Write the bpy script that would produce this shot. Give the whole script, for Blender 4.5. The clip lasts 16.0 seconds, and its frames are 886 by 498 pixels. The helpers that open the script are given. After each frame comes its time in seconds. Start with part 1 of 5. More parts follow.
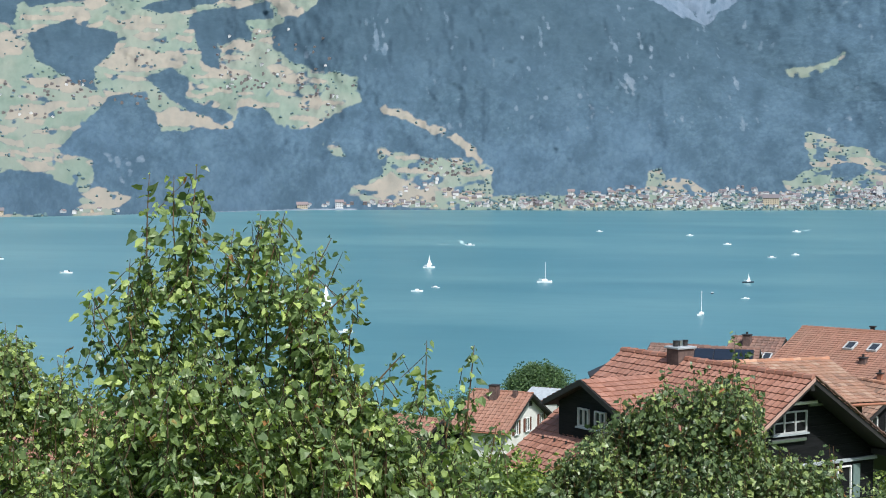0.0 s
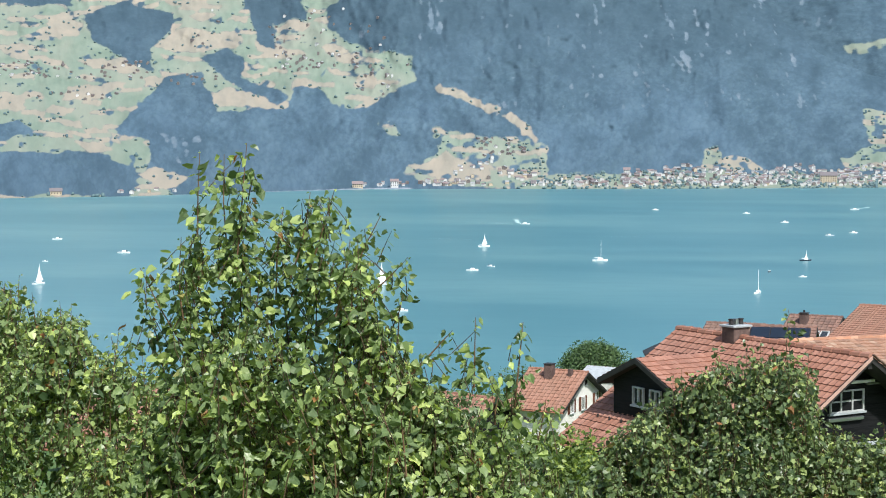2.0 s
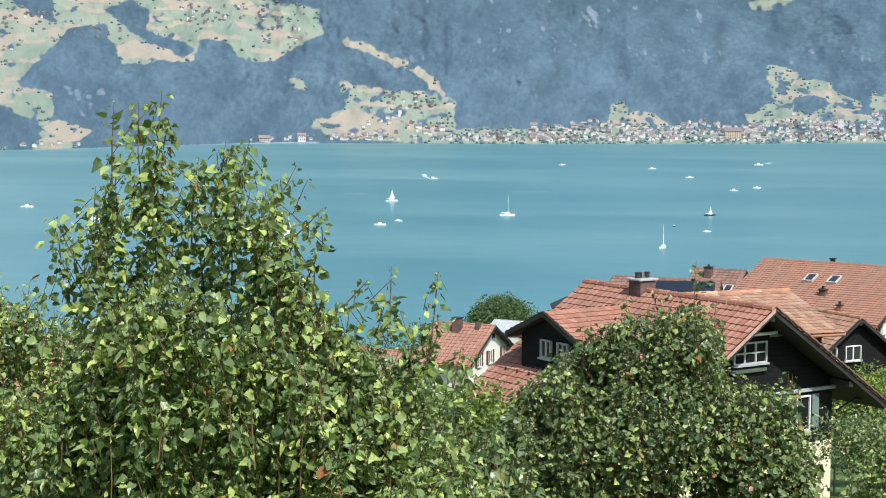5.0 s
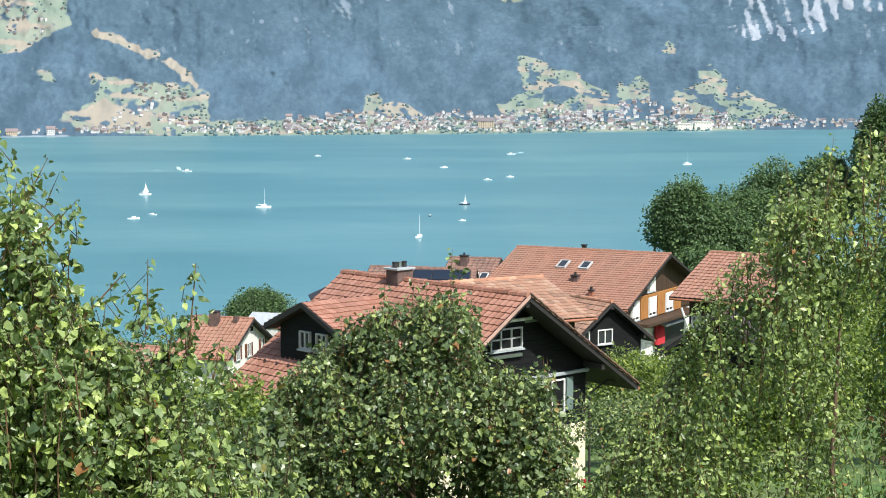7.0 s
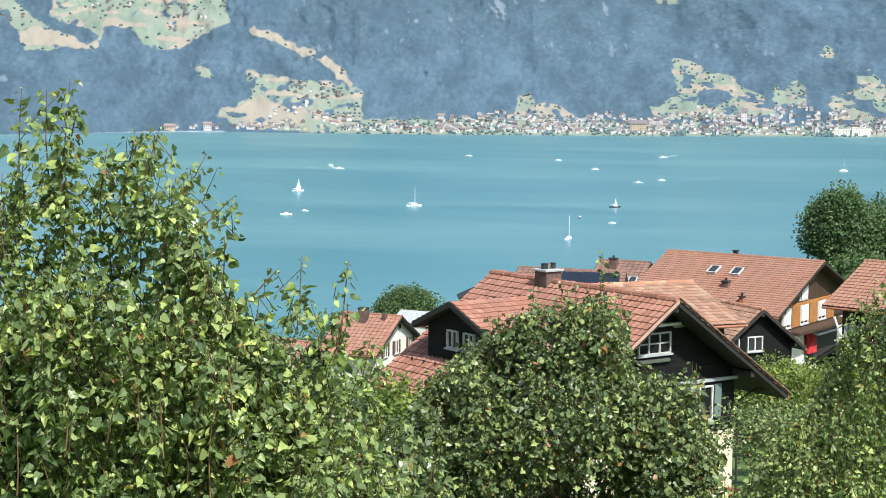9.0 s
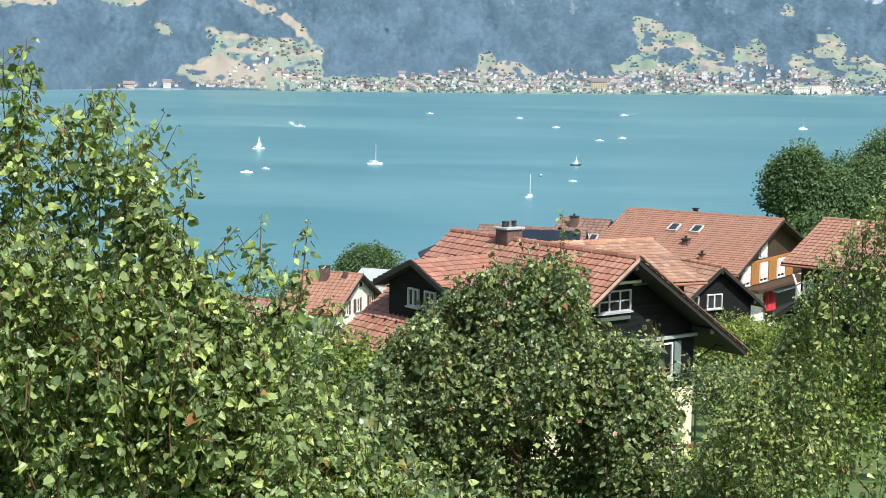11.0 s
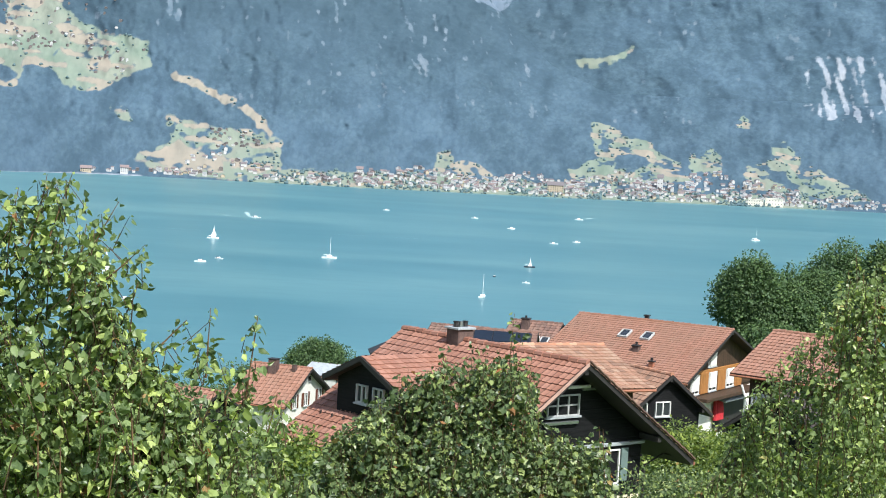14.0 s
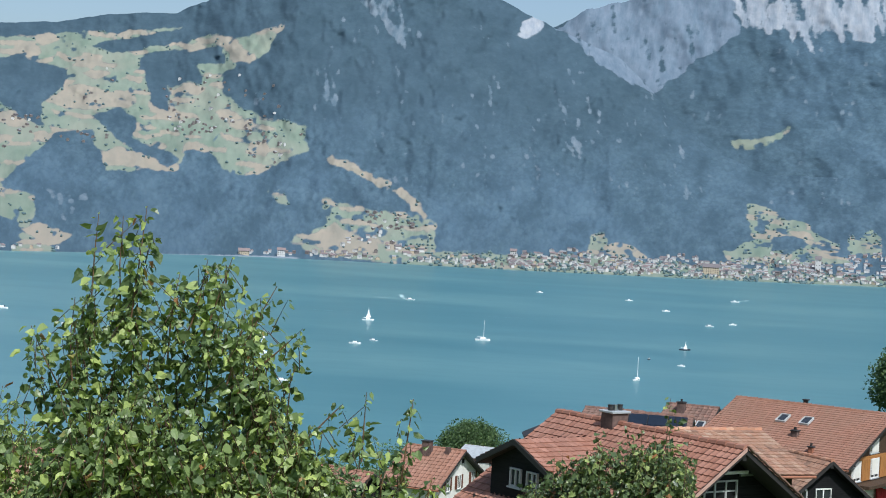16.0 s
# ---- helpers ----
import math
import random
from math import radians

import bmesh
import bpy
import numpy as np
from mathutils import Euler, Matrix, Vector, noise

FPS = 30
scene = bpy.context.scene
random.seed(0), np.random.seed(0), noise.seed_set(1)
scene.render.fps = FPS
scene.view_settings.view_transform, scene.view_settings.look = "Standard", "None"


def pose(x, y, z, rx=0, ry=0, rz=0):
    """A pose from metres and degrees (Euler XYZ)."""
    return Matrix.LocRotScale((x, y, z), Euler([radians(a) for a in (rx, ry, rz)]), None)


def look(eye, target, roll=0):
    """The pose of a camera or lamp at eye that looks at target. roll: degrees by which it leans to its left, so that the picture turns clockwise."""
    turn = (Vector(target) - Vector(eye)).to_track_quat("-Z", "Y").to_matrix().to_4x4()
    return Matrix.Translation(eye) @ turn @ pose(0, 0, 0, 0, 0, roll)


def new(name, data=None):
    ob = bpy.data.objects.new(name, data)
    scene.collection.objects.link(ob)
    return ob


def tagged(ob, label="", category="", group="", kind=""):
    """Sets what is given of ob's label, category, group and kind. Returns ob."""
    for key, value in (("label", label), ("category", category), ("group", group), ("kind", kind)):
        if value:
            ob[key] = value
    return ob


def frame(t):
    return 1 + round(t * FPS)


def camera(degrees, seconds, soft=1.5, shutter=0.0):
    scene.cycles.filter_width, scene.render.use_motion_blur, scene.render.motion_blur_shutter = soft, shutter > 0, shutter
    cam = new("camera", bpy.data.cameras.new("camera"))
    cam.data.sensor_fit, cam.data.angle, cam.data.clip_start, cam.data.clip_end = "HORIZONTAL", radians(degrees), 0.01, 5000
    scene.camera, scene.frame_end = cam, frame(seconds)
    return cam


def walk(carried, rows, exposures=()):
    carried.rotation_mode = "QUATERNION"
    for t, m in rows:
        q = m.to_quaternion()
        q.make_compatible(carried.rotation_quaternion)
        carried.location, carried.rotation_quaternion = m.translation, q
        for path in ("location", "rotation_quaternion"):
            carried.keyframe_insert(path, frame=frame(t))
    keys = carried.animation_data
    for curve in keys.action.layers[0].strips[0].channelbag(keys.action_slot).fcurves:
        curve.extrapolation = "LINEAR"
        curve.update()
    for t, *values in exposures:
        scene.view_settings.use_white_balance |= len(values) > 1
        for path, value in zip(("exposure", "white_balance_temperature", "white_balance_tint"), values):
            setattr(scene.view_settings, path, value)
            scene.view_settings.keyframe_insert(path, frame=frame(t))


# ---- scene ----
cam = camera(29.53, 16.0, soft=1.0)
ROWS = [
    (0, -0.004, 0.115, 68.035, 87.175, -0.239, 9.586),
    (0.5, -0.006, 0.106, 68.032, 86.444, 0.402, 10.793),
    (1, -0.024, 0.101, 68.026, 85.601, 0.555, 12.306),
    (1.5, -0.019, 0.122, 68.027, 85.788, 0.619, 12.808),
    (2, 0.034, 0.099, 68.029, 86.454, 0.024, 11.460),
    (2.5, 0.106, 0.081, 68.024, 85.891, -1.619, 8.809),
    (3, 0.155, 0.069, 68.008, 84.921, -1.863, 7.683),
    (3.5, 0.152, 0.054, 68.007, 85.228, -0.846, 8.339),
    (3.7, 0.131, 0.090, 68.009, 85.399, -0.454, 8.655),
    (5.8, -0.020, 0.012, 68.004, 84.699, 0.187, 7.346),
    (6, -0.018, 0.028, 68.002, 85.132, 0.093, 5.315),
    (6.5, -0.006, 0.002, 68.005, 85.312, -0.137, 0.664),
    (7, 0.000, -0.000, 68.000, 84.630, -0.000, 0.000),
    (7.5, -0.012, 0.041, 67.996, 84.156, 0.144, 3.120),
    (8, -0.016, 0.017, 67.995, 83.854, -0.246, 5.024),
    (8.5, -0.006, 0.001, 68.002, 84.197, -0.285, 4.756),
    (9, -0.012, -0.002, 68.006, 84.615, -0.817, 5.170),
    (9.5, -0.017, -0.024, 68.010, 84.560, -1.855, 6.350),
    (10, -0.011, -0.058, 68.007, 83.963, -1.792, 5.640),
    (10.2, -0.007, -0.020, 68.005, 83.492, -1.369, 4.584),
    (12.3, -0.007, 0.008, 68.012, 83.068, -0.759, 3.429),
    (12.5, -0.006, 0.015, 68.013, 83.035, -1.026, 2.968),
    (13, -0.005, 0.018, 68.016, 83.965, -1.688, 1.584),
    (13.5, -0.006, 0.027, 68.026, 85.803, -2.697, 1.557),
    (14, -0.001, 0.015, 68.028, 86.582, -3.303, 2.442),
    (14.5, -0.003, 0.032, 68.033, 87.058, -3.147, 3.855),
    (15, 0.002, 0.020, 68.034, 86.927, -2.890, 5.301),
    (15.5, -0.006, 0.032, 68.035, 88.093, -3.472, 6.184),
    (16, -0.010, 0.017, 68.040, 89.090, -3.124, 7.675),
]
walk(cam, [(t, pose(x, y, z, rx, ry, rz)) for t, x, y, z, rx, ry, rz in ROWS],
     exposures=[(0, 0.31, 6000, 8), (0.7, 0.31, 6060, 8), (1.0, 0.27, 6120, 8), (1.5, 0.43, 6150, 8), (3.5, 0.53, 6200, 8), (6, 0.57, 6250, 8), (7, 0.67, 6270, 8), (8.5, 0.74, 6290, 8), (10, 0.64, 6300, 8), (12.5, 0.79, 6350, 8), (13, 0.82, 6320, 8), (13.5, 0.84, 6250, 8), (14.0, 0.64, 6150, 8), (14.5, 0.56, 6130, 8), (15, 0.52, 6080, 8), (15.5, 0.5, 6050, 8), (16, 0.12, 5900, 8)])

# ---- light: a clear midday sky, the sun high over the viewer's right shoulder ----
SUN_TO = Vector((0.42, -0.62, 0.96)).normalized()
world = bpy.data.worlds.new("sky")
scene.world = world
world.use_nodes = True
wn = world.node_tree
sky = wn.nodes.new("ShaderNodeTexSky")
sky.sky_type = "NISHITA"
sky.sun_disc = False
sky.sun_elevation = math.asin(SUN_TO.z)
sky.sun_rotation = math.atan2(SUN_TO.x, SUN_TO.y)
sky.dust_density = 2.5
wn.links.new(sky.outputs[0], wn.nodes["Background"].inputs[0])
wn.nodes["Background"].inputs[1].default_value = 0.12
sun_data = bpy.data.lights.new("sun", "SUN")
sun_data.energy, sun_data.angle, sun_data.color = 4.2, radians(0.5), (1.0, 0.95, 0.86)
sun = new("sun", sun_data)
sun.matrix_world = look(SUN_TO * 200, (0, 0, 0))


# ---- small tools ----
def rnd(a, b):
    return random.uniform(a, b)


def mesh_from(name, verts, faces, materials=(), index=None, smooth=False):
    me = bpy.data.meshes.new(name)
    me.from_pydata([tuple(v) for v in verts], [], [tuple(f) for f in faces])
    for m in materials:
        me.materials.append(m)
    if index is not None:
        me.polygons.foreach_set("material_index", np.asarray(index, dtype=np.int32))
    if smooth:
        me.polygons.foreach_set("use_smooth", np.ones(len(me.polygons), dtype=bool))
    me.update()
    return me


def part(name, bm, material, parent, label=""):
    """One bmesh becomes one mesh object under a thing or a part, in the parent's own space."""
    me = bpy.data.meshes.new(name)
    bm.to_mesh(me)
    bm.free()
    if material:
        me.materials.append(material)
    ob = new(name, me)
    ob.parent = parent
    return tagged(ob, label)


def shared(name, me, parent, m):
    """One more object on a mesh that alike pieces share."""
    ob = new(name, me)
    ob.parent = parent
    ob.matrix_basis = m
    return ob


def box(sx, sy, sz, m=None, bevel=0.0, bm=None):
    """A box centred on m's origin."""
    b = bmesh.new()
    bmesh.ops.create_cube(b, size=1.0, matrix=Matrix.Diagonal((sx, sy, sz, 1)))
    if bevel:
        bmesh.ops.bevel(b, geom=b.edges[:], offset=bevel, segments=1, affect="EDGES")
    if m is not None:
        b.transform(m)
    if bm is None:
        return b
    tmp = bpy.data.meshes.new("tmp")
    b.to_mesh(tmp)
    b.free()
    bm.from_mesh(tmp)
    bpy.data.meshes.remove(tmp)
    return bm


def tube(points, radii, sides=6, bm=None):
    """A tapered round bar along points."""
    bm = bm or bmesh.new()
    rings = []
    for i, p in enumerate(points):
        a, b = Vector(points[max(i - 1, 0)]), Vector(points[min(i + 1, len(points) - 1)])
        d = (b - a).normalized()
        u = d.orthogonal().normalized()
        w = d.cross(u)
        rings.append([bm.verts.new(Vector(p) + radii[i] * (math.cos(k * 2 * math.pi / sides) * u + math.sin(k * 2 * math.pi / sides) * w)) for k in range(sides)])
    for r, s in zip(rings, rings[1:]):
        for k in range(sides):
            bm.faces.new((r[k], r[(k + 1) % sides], s[(k + 1) % sides], s[k]))
    bm.faces.new(rings[0][::-1])
    bm.faces.new(rings[-1])
    return bm


def prism(outline, depth, bm=None):
    """A flat outline in x, z given a thickness along y (0 to depth)."""
    bm = bm or bmesh.new()
    a = [bm.verts.new((x, 0, z)) for x, z in outline]
    b = [bm.verts.new((x, depth, z)) for x, z in outline]
    n = len(a)
    bm.faces.new(a)
    bm.faces.new(b[::-1])
    for i in range(n):
        bm.faces.new((a[i], b[i], b[(i + 1) % n], a[(i + 1) % n]))
    bmesh.ops.recalc_face_normals(bm, faces=bm.faces[:])
    return bm


LATTICE = np.random.RandomState(7).rand(256, 256)


def grain(x, y):
    """Smooth noise from 0 to 1 over the plane."""
    xi, yi = np.floor(x).astype(int), np.floor(y).astype(int)
    fx, fy = x - xi, y - yi
    fx, fy = fx * fx * (3 - 2 * fx), fy * fy * (3 - 2 * fy)
    at = lambda i, j: LATTICE[i & 255, j & 255]
    return (at(xi, yi) * (1 - fx) + at(xi + 1, yi) * fx) * (1 - fy) + (at(xi, yi + 1) * (1 - fx) + at(xi + 1, yi + 1) * fx) * fy


def fbm(x, y, octaves=4):
    total, amp, norm = 0.0, 1.0, 0.0
    for o in range(octaves):
        total = total + amp * grain(x * 2**o + 17.3 * o, y * 2**o + 5.1 * o)
        norm += amp
        amp *= 0.5
    return total / norm


# ---- materials ----
def material(name, rough=0.6, metal=0.0, spec=0.5):
    m = bpy.data.materials.new(name)
    m.use_nodes = True
    b = m.node_tree.nodes["Principled BSDF"]
    b.inputs["Roughness"].default_value = rough
    b.inputs["Metallic"].default_value = metal
    b.inputs["Specular IOR Level"].default_value = spec
    return m, m.node_tree, b


def coords(nt, scale=(1, 1, 1), kind="Object"):
    tc, mp = nt.nodes.new("ShaderNodeTexCoord"), nt.nodes.new("ShaderNodeMapping")
    mp.inputs["Scale"].default_value = scale
    nt.links.new(tc.outputs[kind], mp.inputs[0])
    return mp.outputs[0]


def noise_of(nt, vec, scale, detail=4.0, rough=0.55):
    n = nt.nodes.new("ShaderNodeTexNoise")
    n.inputs["Scale"].default_value, n.inputs["Detail"].default_value, n.inputs["Roughness"].default_value = scale, detail, rough
    nt.links.new(vec, n.inputs["Vector"])
    return n.outputs["Fac"]


def ramp(nt, fac, stops):
    r = nt.nodes.new("ShaderNodeValToRGB")
    e = r.color_ramp.elements
    while len(e) < len(stops):
        e.new(0.5)
    for el, (p, c) in zip(e, stops):
        el.position, el.color = p, (*c, 1)
    nt.links.new(fac, r.inputs[0])
    return r.outputs[0]


def blend(nt, fac, a, b, mode="MIX"):
    m = nt.nodes.new("ShaderNodeMix")
    m.data_type, m.blend_type = "RGBA", mode
    if isinstance(fac, float):
        m.inputs[0].default_value = fac
    else:
        nt.links.new(fac, m.inputs[0])
    for s, v in ((m.inputs[6], a), (m.inputs[7], b)):
        if isinstance(v, tuple):
            s.default_value = (*v, 1)
        else:
            nt.links.new(v, s)
    return m.outputs[2]


def bump(nt, height, b, strength=0.4, distance=0.02):
    n = nt.nodes.new("ShaderNodeBump")
    n.inputs["Strength"].default_value, n.inputs["Distance"].default_value = strength, distance
    nt.links.new(height, n.inputs["Height"])
    nt.links.new(n.outputs[0], b.inputs["Normal"])


def rough_stuff(name, c1, c2, scale, rough=0.85, bump_d=0.02, stretch=(1, 1, 1), c3=None, spec=0.3, big=0.2):
    """Two colours mixed by grain at two scales, with relief."""
    m, nt, b = material(name, rough, spec=spec)
    v = coords(nt, stretch)
    fine, wide = noise_of(nt, v, scale), noise_of(nt, v, scale * big, 2.0)
    col = ramp(nt, fine, [(0.3, c1), (0.7, c2)])
    col = blend(nt, ramp(nt, wide, [(0.45, (0, 0, 0)), (0.7, (1, 1, 1))]), col, c3 or tuple(0.75 * x for x in c1))
    nt.links.new(col, b.inputs["Base Color"])
    bump(nt, fine, b, 0.5, bump_d)
    return m


def piece_stuff(name, stops, grain_scale=30, rough=0.75, stain=(0.16, 0.12, 0.10)):
    """A colour of its own for every piece, with stains."""
    m, nt, b = material(name, rough, spec=0.3)
    info = nt.nodes.new("ShaderNodeObjectInfo")
    v = coords(nt)
    col = ramp(nt, info.outputs["Random"], stops)
    n = noise_of(nt, v, grain_scale)
    col = blend(nt, ramp(nt, n, [(0.45, (0, 0, 0)), (0.8, (0.6, 0.6, 0.6))]), col, stain)
    nt.links.new(col, b.inputs["Base Color"])
    bump(nt, n, b, 0.3, 0.01)
    return m


def leaf_stuff(name, dark, mid, light, glow=0.35, rough=0.42, dry=False):
    """Leaves: each its own green, letting some light through."""
    m, nt, b = material(name, rough, spec=0.45)
    geo = nt.nodes.new("ShaderNodeNewGeometry")
    stops = [(0.0, dark), (0.30, tuple(0.5 * (a + b) for a, b in zip(dark, mid))), (0.68, mid), (0.93, light)]
    if dry:
        stops += [(0.982, light), (0.992, (0.34, 0.15, 0.06))]
    col = ramp(nt, geo.outputs["Random Per Island"], stops)
    n = noise_of(nt, coords(nt), 2.2, 2.0)
    col = blend(nt, ramp(nt, n, [(0.40, (0, 0, 0)), (0.75, (0.4, 0.4, 0.4))]), col, tuple(1.1 * a for a in mid))
    nt.links.new(col, b.inputs["Base Color"])
    tr = nt.nodes.new("ShaderNodeBsdfTranslucent")
    warm = blend(nt, 1.0, col, (1.0, 1.0, 0.45), "MULTIPLY")
    nt.links.new(warm, tr.inputs[0])
    mix = nt.nodes.new("ShaderNodeMixShader")
    mix.inputs[0].default_value = glow
    nt.links.new(b.outputs[0], mix.inputs[1])
    nt.links.new(tr.outputs[0], mix.inputs[2])
    nt.links.new(mix.outputs[0], nt.nodes["Material Output"].inputs[0])
    return m


def plain(name, c, rough=0.6, metal=0.0):
    return rough_stuff(name, c, tuple(min(1, 1.15 * x) for x in c), 14, rough, 0.002, c3=tuple(0.85 * x for x in c)) if not metal else metal_stuff(name, c, rough)


def metal_stuff(name, c, rough):
    m, nt, b = material(name, rough, 1.0)
    n = noise_of(nt, coords(nt), 12)
    nt.links.new(ramp(nt, n, [(0.3, tuple(0.8 * x for x in c)), (0.7, c)]), b.inputs["Base Color"])
    return m


M_GRASS = rough_stuff("grass", (0.045, 0.10, 0.022), (0.10, 0.17, 0.045), 1.2, 0.95, 0.05, c3=(0.10, 0.13, 0.045))
# far crowns: the blue lift of distance haze is in the base colour
M_FARTREE = rough_stuff("hazy_tree_crowns", (0.095, 0.148, 0.165), (0.130, 0.190, 0.190), 0.12, 0.95, 0.3, c3=(0.085, 0.135, 0.158), spec=0.05)


def slope_stuff():
    """The far slopes: woods, meadows, hay and rock, each where it grows. Distance haze is painted into their colours.
    """
    m, nt, b = material("hazy_mountain_slope", 0.95, spec=0.1)
    way = nt.nodes.new("ShaderNodeAttribute")
    way.attribute_name = "bearing_and_up"
    v = way.outputs["Vector"]
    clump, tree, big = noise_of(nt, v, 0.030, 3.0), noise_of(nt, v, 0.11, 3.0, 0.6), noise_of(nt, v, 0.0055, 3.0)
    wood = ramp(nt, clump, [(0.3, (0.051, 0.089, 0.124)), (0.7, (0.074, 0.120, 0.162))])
    # sunlit crown tops and dark gaps between trees, painted as tone
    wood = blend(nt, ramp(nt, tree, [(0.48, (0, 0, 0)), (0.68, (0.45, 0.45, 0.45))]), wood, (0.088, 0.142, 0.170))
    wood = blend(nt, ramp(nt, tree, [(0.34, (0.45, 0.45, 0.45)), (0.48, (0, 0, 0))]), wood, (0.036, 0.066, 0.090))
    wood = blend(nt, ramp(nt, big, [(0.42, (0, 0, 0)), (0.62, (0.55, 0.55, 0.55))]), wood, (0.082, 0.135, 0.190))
    # light and shade of the slope's folds, also put into the wood colour
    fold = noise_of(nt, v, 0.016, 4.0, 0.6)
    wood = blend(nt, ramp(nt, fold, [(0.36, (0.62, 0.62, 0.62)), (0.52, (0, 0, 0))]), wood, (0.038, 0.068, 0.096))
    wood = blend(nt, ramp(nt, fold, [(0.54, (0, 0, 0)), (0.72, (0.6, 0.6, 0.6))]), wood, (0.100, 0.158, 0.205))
    cell = nt.nodes.new("ShaderNodeTexVoronoi")
    cell.inputs["Scale"].default_value = 0.125
    shift = nt.nodes.new("ShaderNodeTexNoise")
    shift.inputs["Scale"].default_value = 0.05
    nt.links.new(v, shift.inputs["Vector"])
    push = nt.nodes.new("ShaderNodeVectorMath")
    push.operation = "MULTIPLY_ADD"
    push.inputs[1].default_value = (30, 30, 0)
    nt.links.new(shift.outputs["Color"], push.inputs[0])
    nt.links.new(v, push.inputs[2])
    nt.links.new(push.outputs[0], cell.inputs["Vector"])
    # crowns rounded by colour: shade painted at cell edges, lighter middles
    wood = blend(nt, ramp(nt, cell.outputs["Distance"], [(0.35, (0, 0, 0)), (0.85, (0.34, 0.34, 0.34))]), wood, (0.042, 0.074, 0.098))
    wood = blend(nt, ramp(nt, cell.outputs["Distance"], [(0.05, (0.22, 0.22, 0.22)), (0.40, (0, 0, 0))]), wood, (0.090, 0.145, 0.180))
    # cloud shade on the near mountain's upper flank, painted into the wood colour
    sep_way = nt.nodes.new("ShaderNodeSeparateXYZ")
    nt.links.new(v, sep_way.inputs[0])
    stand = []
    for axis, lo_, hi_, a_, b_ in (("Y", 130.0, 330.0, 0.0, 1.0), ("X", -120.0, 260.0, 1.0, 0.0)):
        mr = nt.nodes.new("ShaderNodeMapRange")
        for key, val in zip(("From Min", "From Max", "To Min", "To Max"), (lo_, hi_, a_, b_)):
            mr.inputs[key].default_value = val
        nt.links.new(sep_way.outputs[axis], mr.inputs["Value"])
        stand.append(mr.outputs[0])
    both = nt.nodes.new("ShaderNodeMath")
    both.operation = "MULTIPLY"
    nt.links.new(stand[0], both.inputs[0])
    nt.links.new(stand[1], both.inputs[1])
    shaded_wood = ramp(nt, clump, [(0.3, (0.034, 0.060, 0.080)), (0.7, (0.048, 0.080, 0.104))])
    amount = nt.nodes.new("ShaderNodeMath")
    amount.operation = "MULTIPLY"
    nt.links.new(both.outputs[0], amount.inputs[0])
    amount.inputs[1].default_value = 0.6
    wood = blend(nt, amount.outputs[0], wood, shaded_wood)
    # meadow, hay and rock tones carry the blue of the distance haze too
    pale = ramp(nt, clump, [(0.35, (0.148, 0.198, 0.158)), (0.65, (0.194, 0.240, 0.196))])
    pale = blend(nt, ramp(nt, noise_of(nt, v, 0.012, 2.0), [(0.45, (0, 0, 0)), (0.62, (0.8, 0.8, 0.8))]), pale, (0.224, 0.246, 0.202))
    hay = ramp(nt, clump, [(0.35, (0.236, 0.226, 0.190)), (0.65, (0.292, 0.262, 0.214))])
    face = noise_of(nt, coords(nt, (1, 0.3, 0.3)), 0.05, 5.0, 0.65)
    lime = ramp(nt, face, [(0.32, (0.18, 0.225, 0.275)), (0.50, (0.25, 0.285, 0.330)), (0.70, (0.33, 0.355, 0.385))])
    hazy_rock = ramp(nt, face, [(0.35, (0.108, 0.154, 0.206)), (0.65, (0.158, 0.204, 0.262))])
    hazy_crag = ramp(nt, face, [(0.38, (0.085, 0.13, 0.17)), (0.66, (0.16, 0.20, 0.24))])
    # a little unevenness so that no border runs straight
    for names, cols in (("cover", (pale, hay, lime)), ("cover_rock", (hazy_rock, hazy_crag))):
        at_ = nt.nodes.new("ShaderNodeAttribute")
        at_.attribute_name = names
        sep = nt.nodes.new("ShaderNodeSeparateColor")
        nt.links.new(at_.outputs["Color"], sep.inputs[0])
        for k, c in enumerate(cols):
            edge = nt.nodes.new("ShaderNodeMath")
            edge.operation = "MULTIPLY_ADD"
            nt.links.new(tree, edge.inputs[0])
            edge.inputs[1].default_value = 0.7
            nt.links.new(sep.outputs[k], edge.inputs[2])
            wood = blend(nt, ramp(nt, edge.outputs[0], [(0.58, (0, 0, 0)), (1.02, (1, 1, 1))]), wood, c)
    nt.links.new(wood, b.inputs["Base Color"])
    bump(nt, tree, b, 0.35, 2.5)
    return m


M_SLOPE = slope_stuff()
M_LEAF = leaf_stuff("lime_leaf", (0.050, 0.092, 0.036), (0.262, 0.352, 0.142), (0.52, 0.625, 0.20), 0.44, 0.36, True)
M_LEAF4 = leaf_stuff("field_maple_leaf", (0.075, 0.118, 0.046), (0.255, 0.335, 0.130), (0.50, 0.60, 0.20), 0.42, 0.36, True)
M_LEAF2 = leaf_stuff("dark_maple_leaf", (0.034, 0.066, 0.030), (0.152, 0.212, 0.086), (0.38, 0.46, 0.16), 0.34, 0.36, True)
M_LEAF3 = leaf_stuff("far_broadleaf", (0.036, 0.078, 0.030), (0.076, 0.136, 0.048), (0.125, 0.200, 0.064), 0.22, 0.6)
M_BUSH = leaf_stuff("light_bush_leaf", (0.065, 0.108, 0.02), (0.142, 0.205, 0.038), (0.30, 0.36, 0.075), 0.36)
M_BARK = rough_stuff("bark", (0.10, 0.065, 0.045), (0.20, 0.13, 0.09), 20, 0.9, 0.01, (1, 1, 0.2))
M_TWIG = rough_stuff("red_brown_twig", (0.070, 0.050, 0.028), (0.13, 0.085, 0.045), 30, 0.7, 0.002)
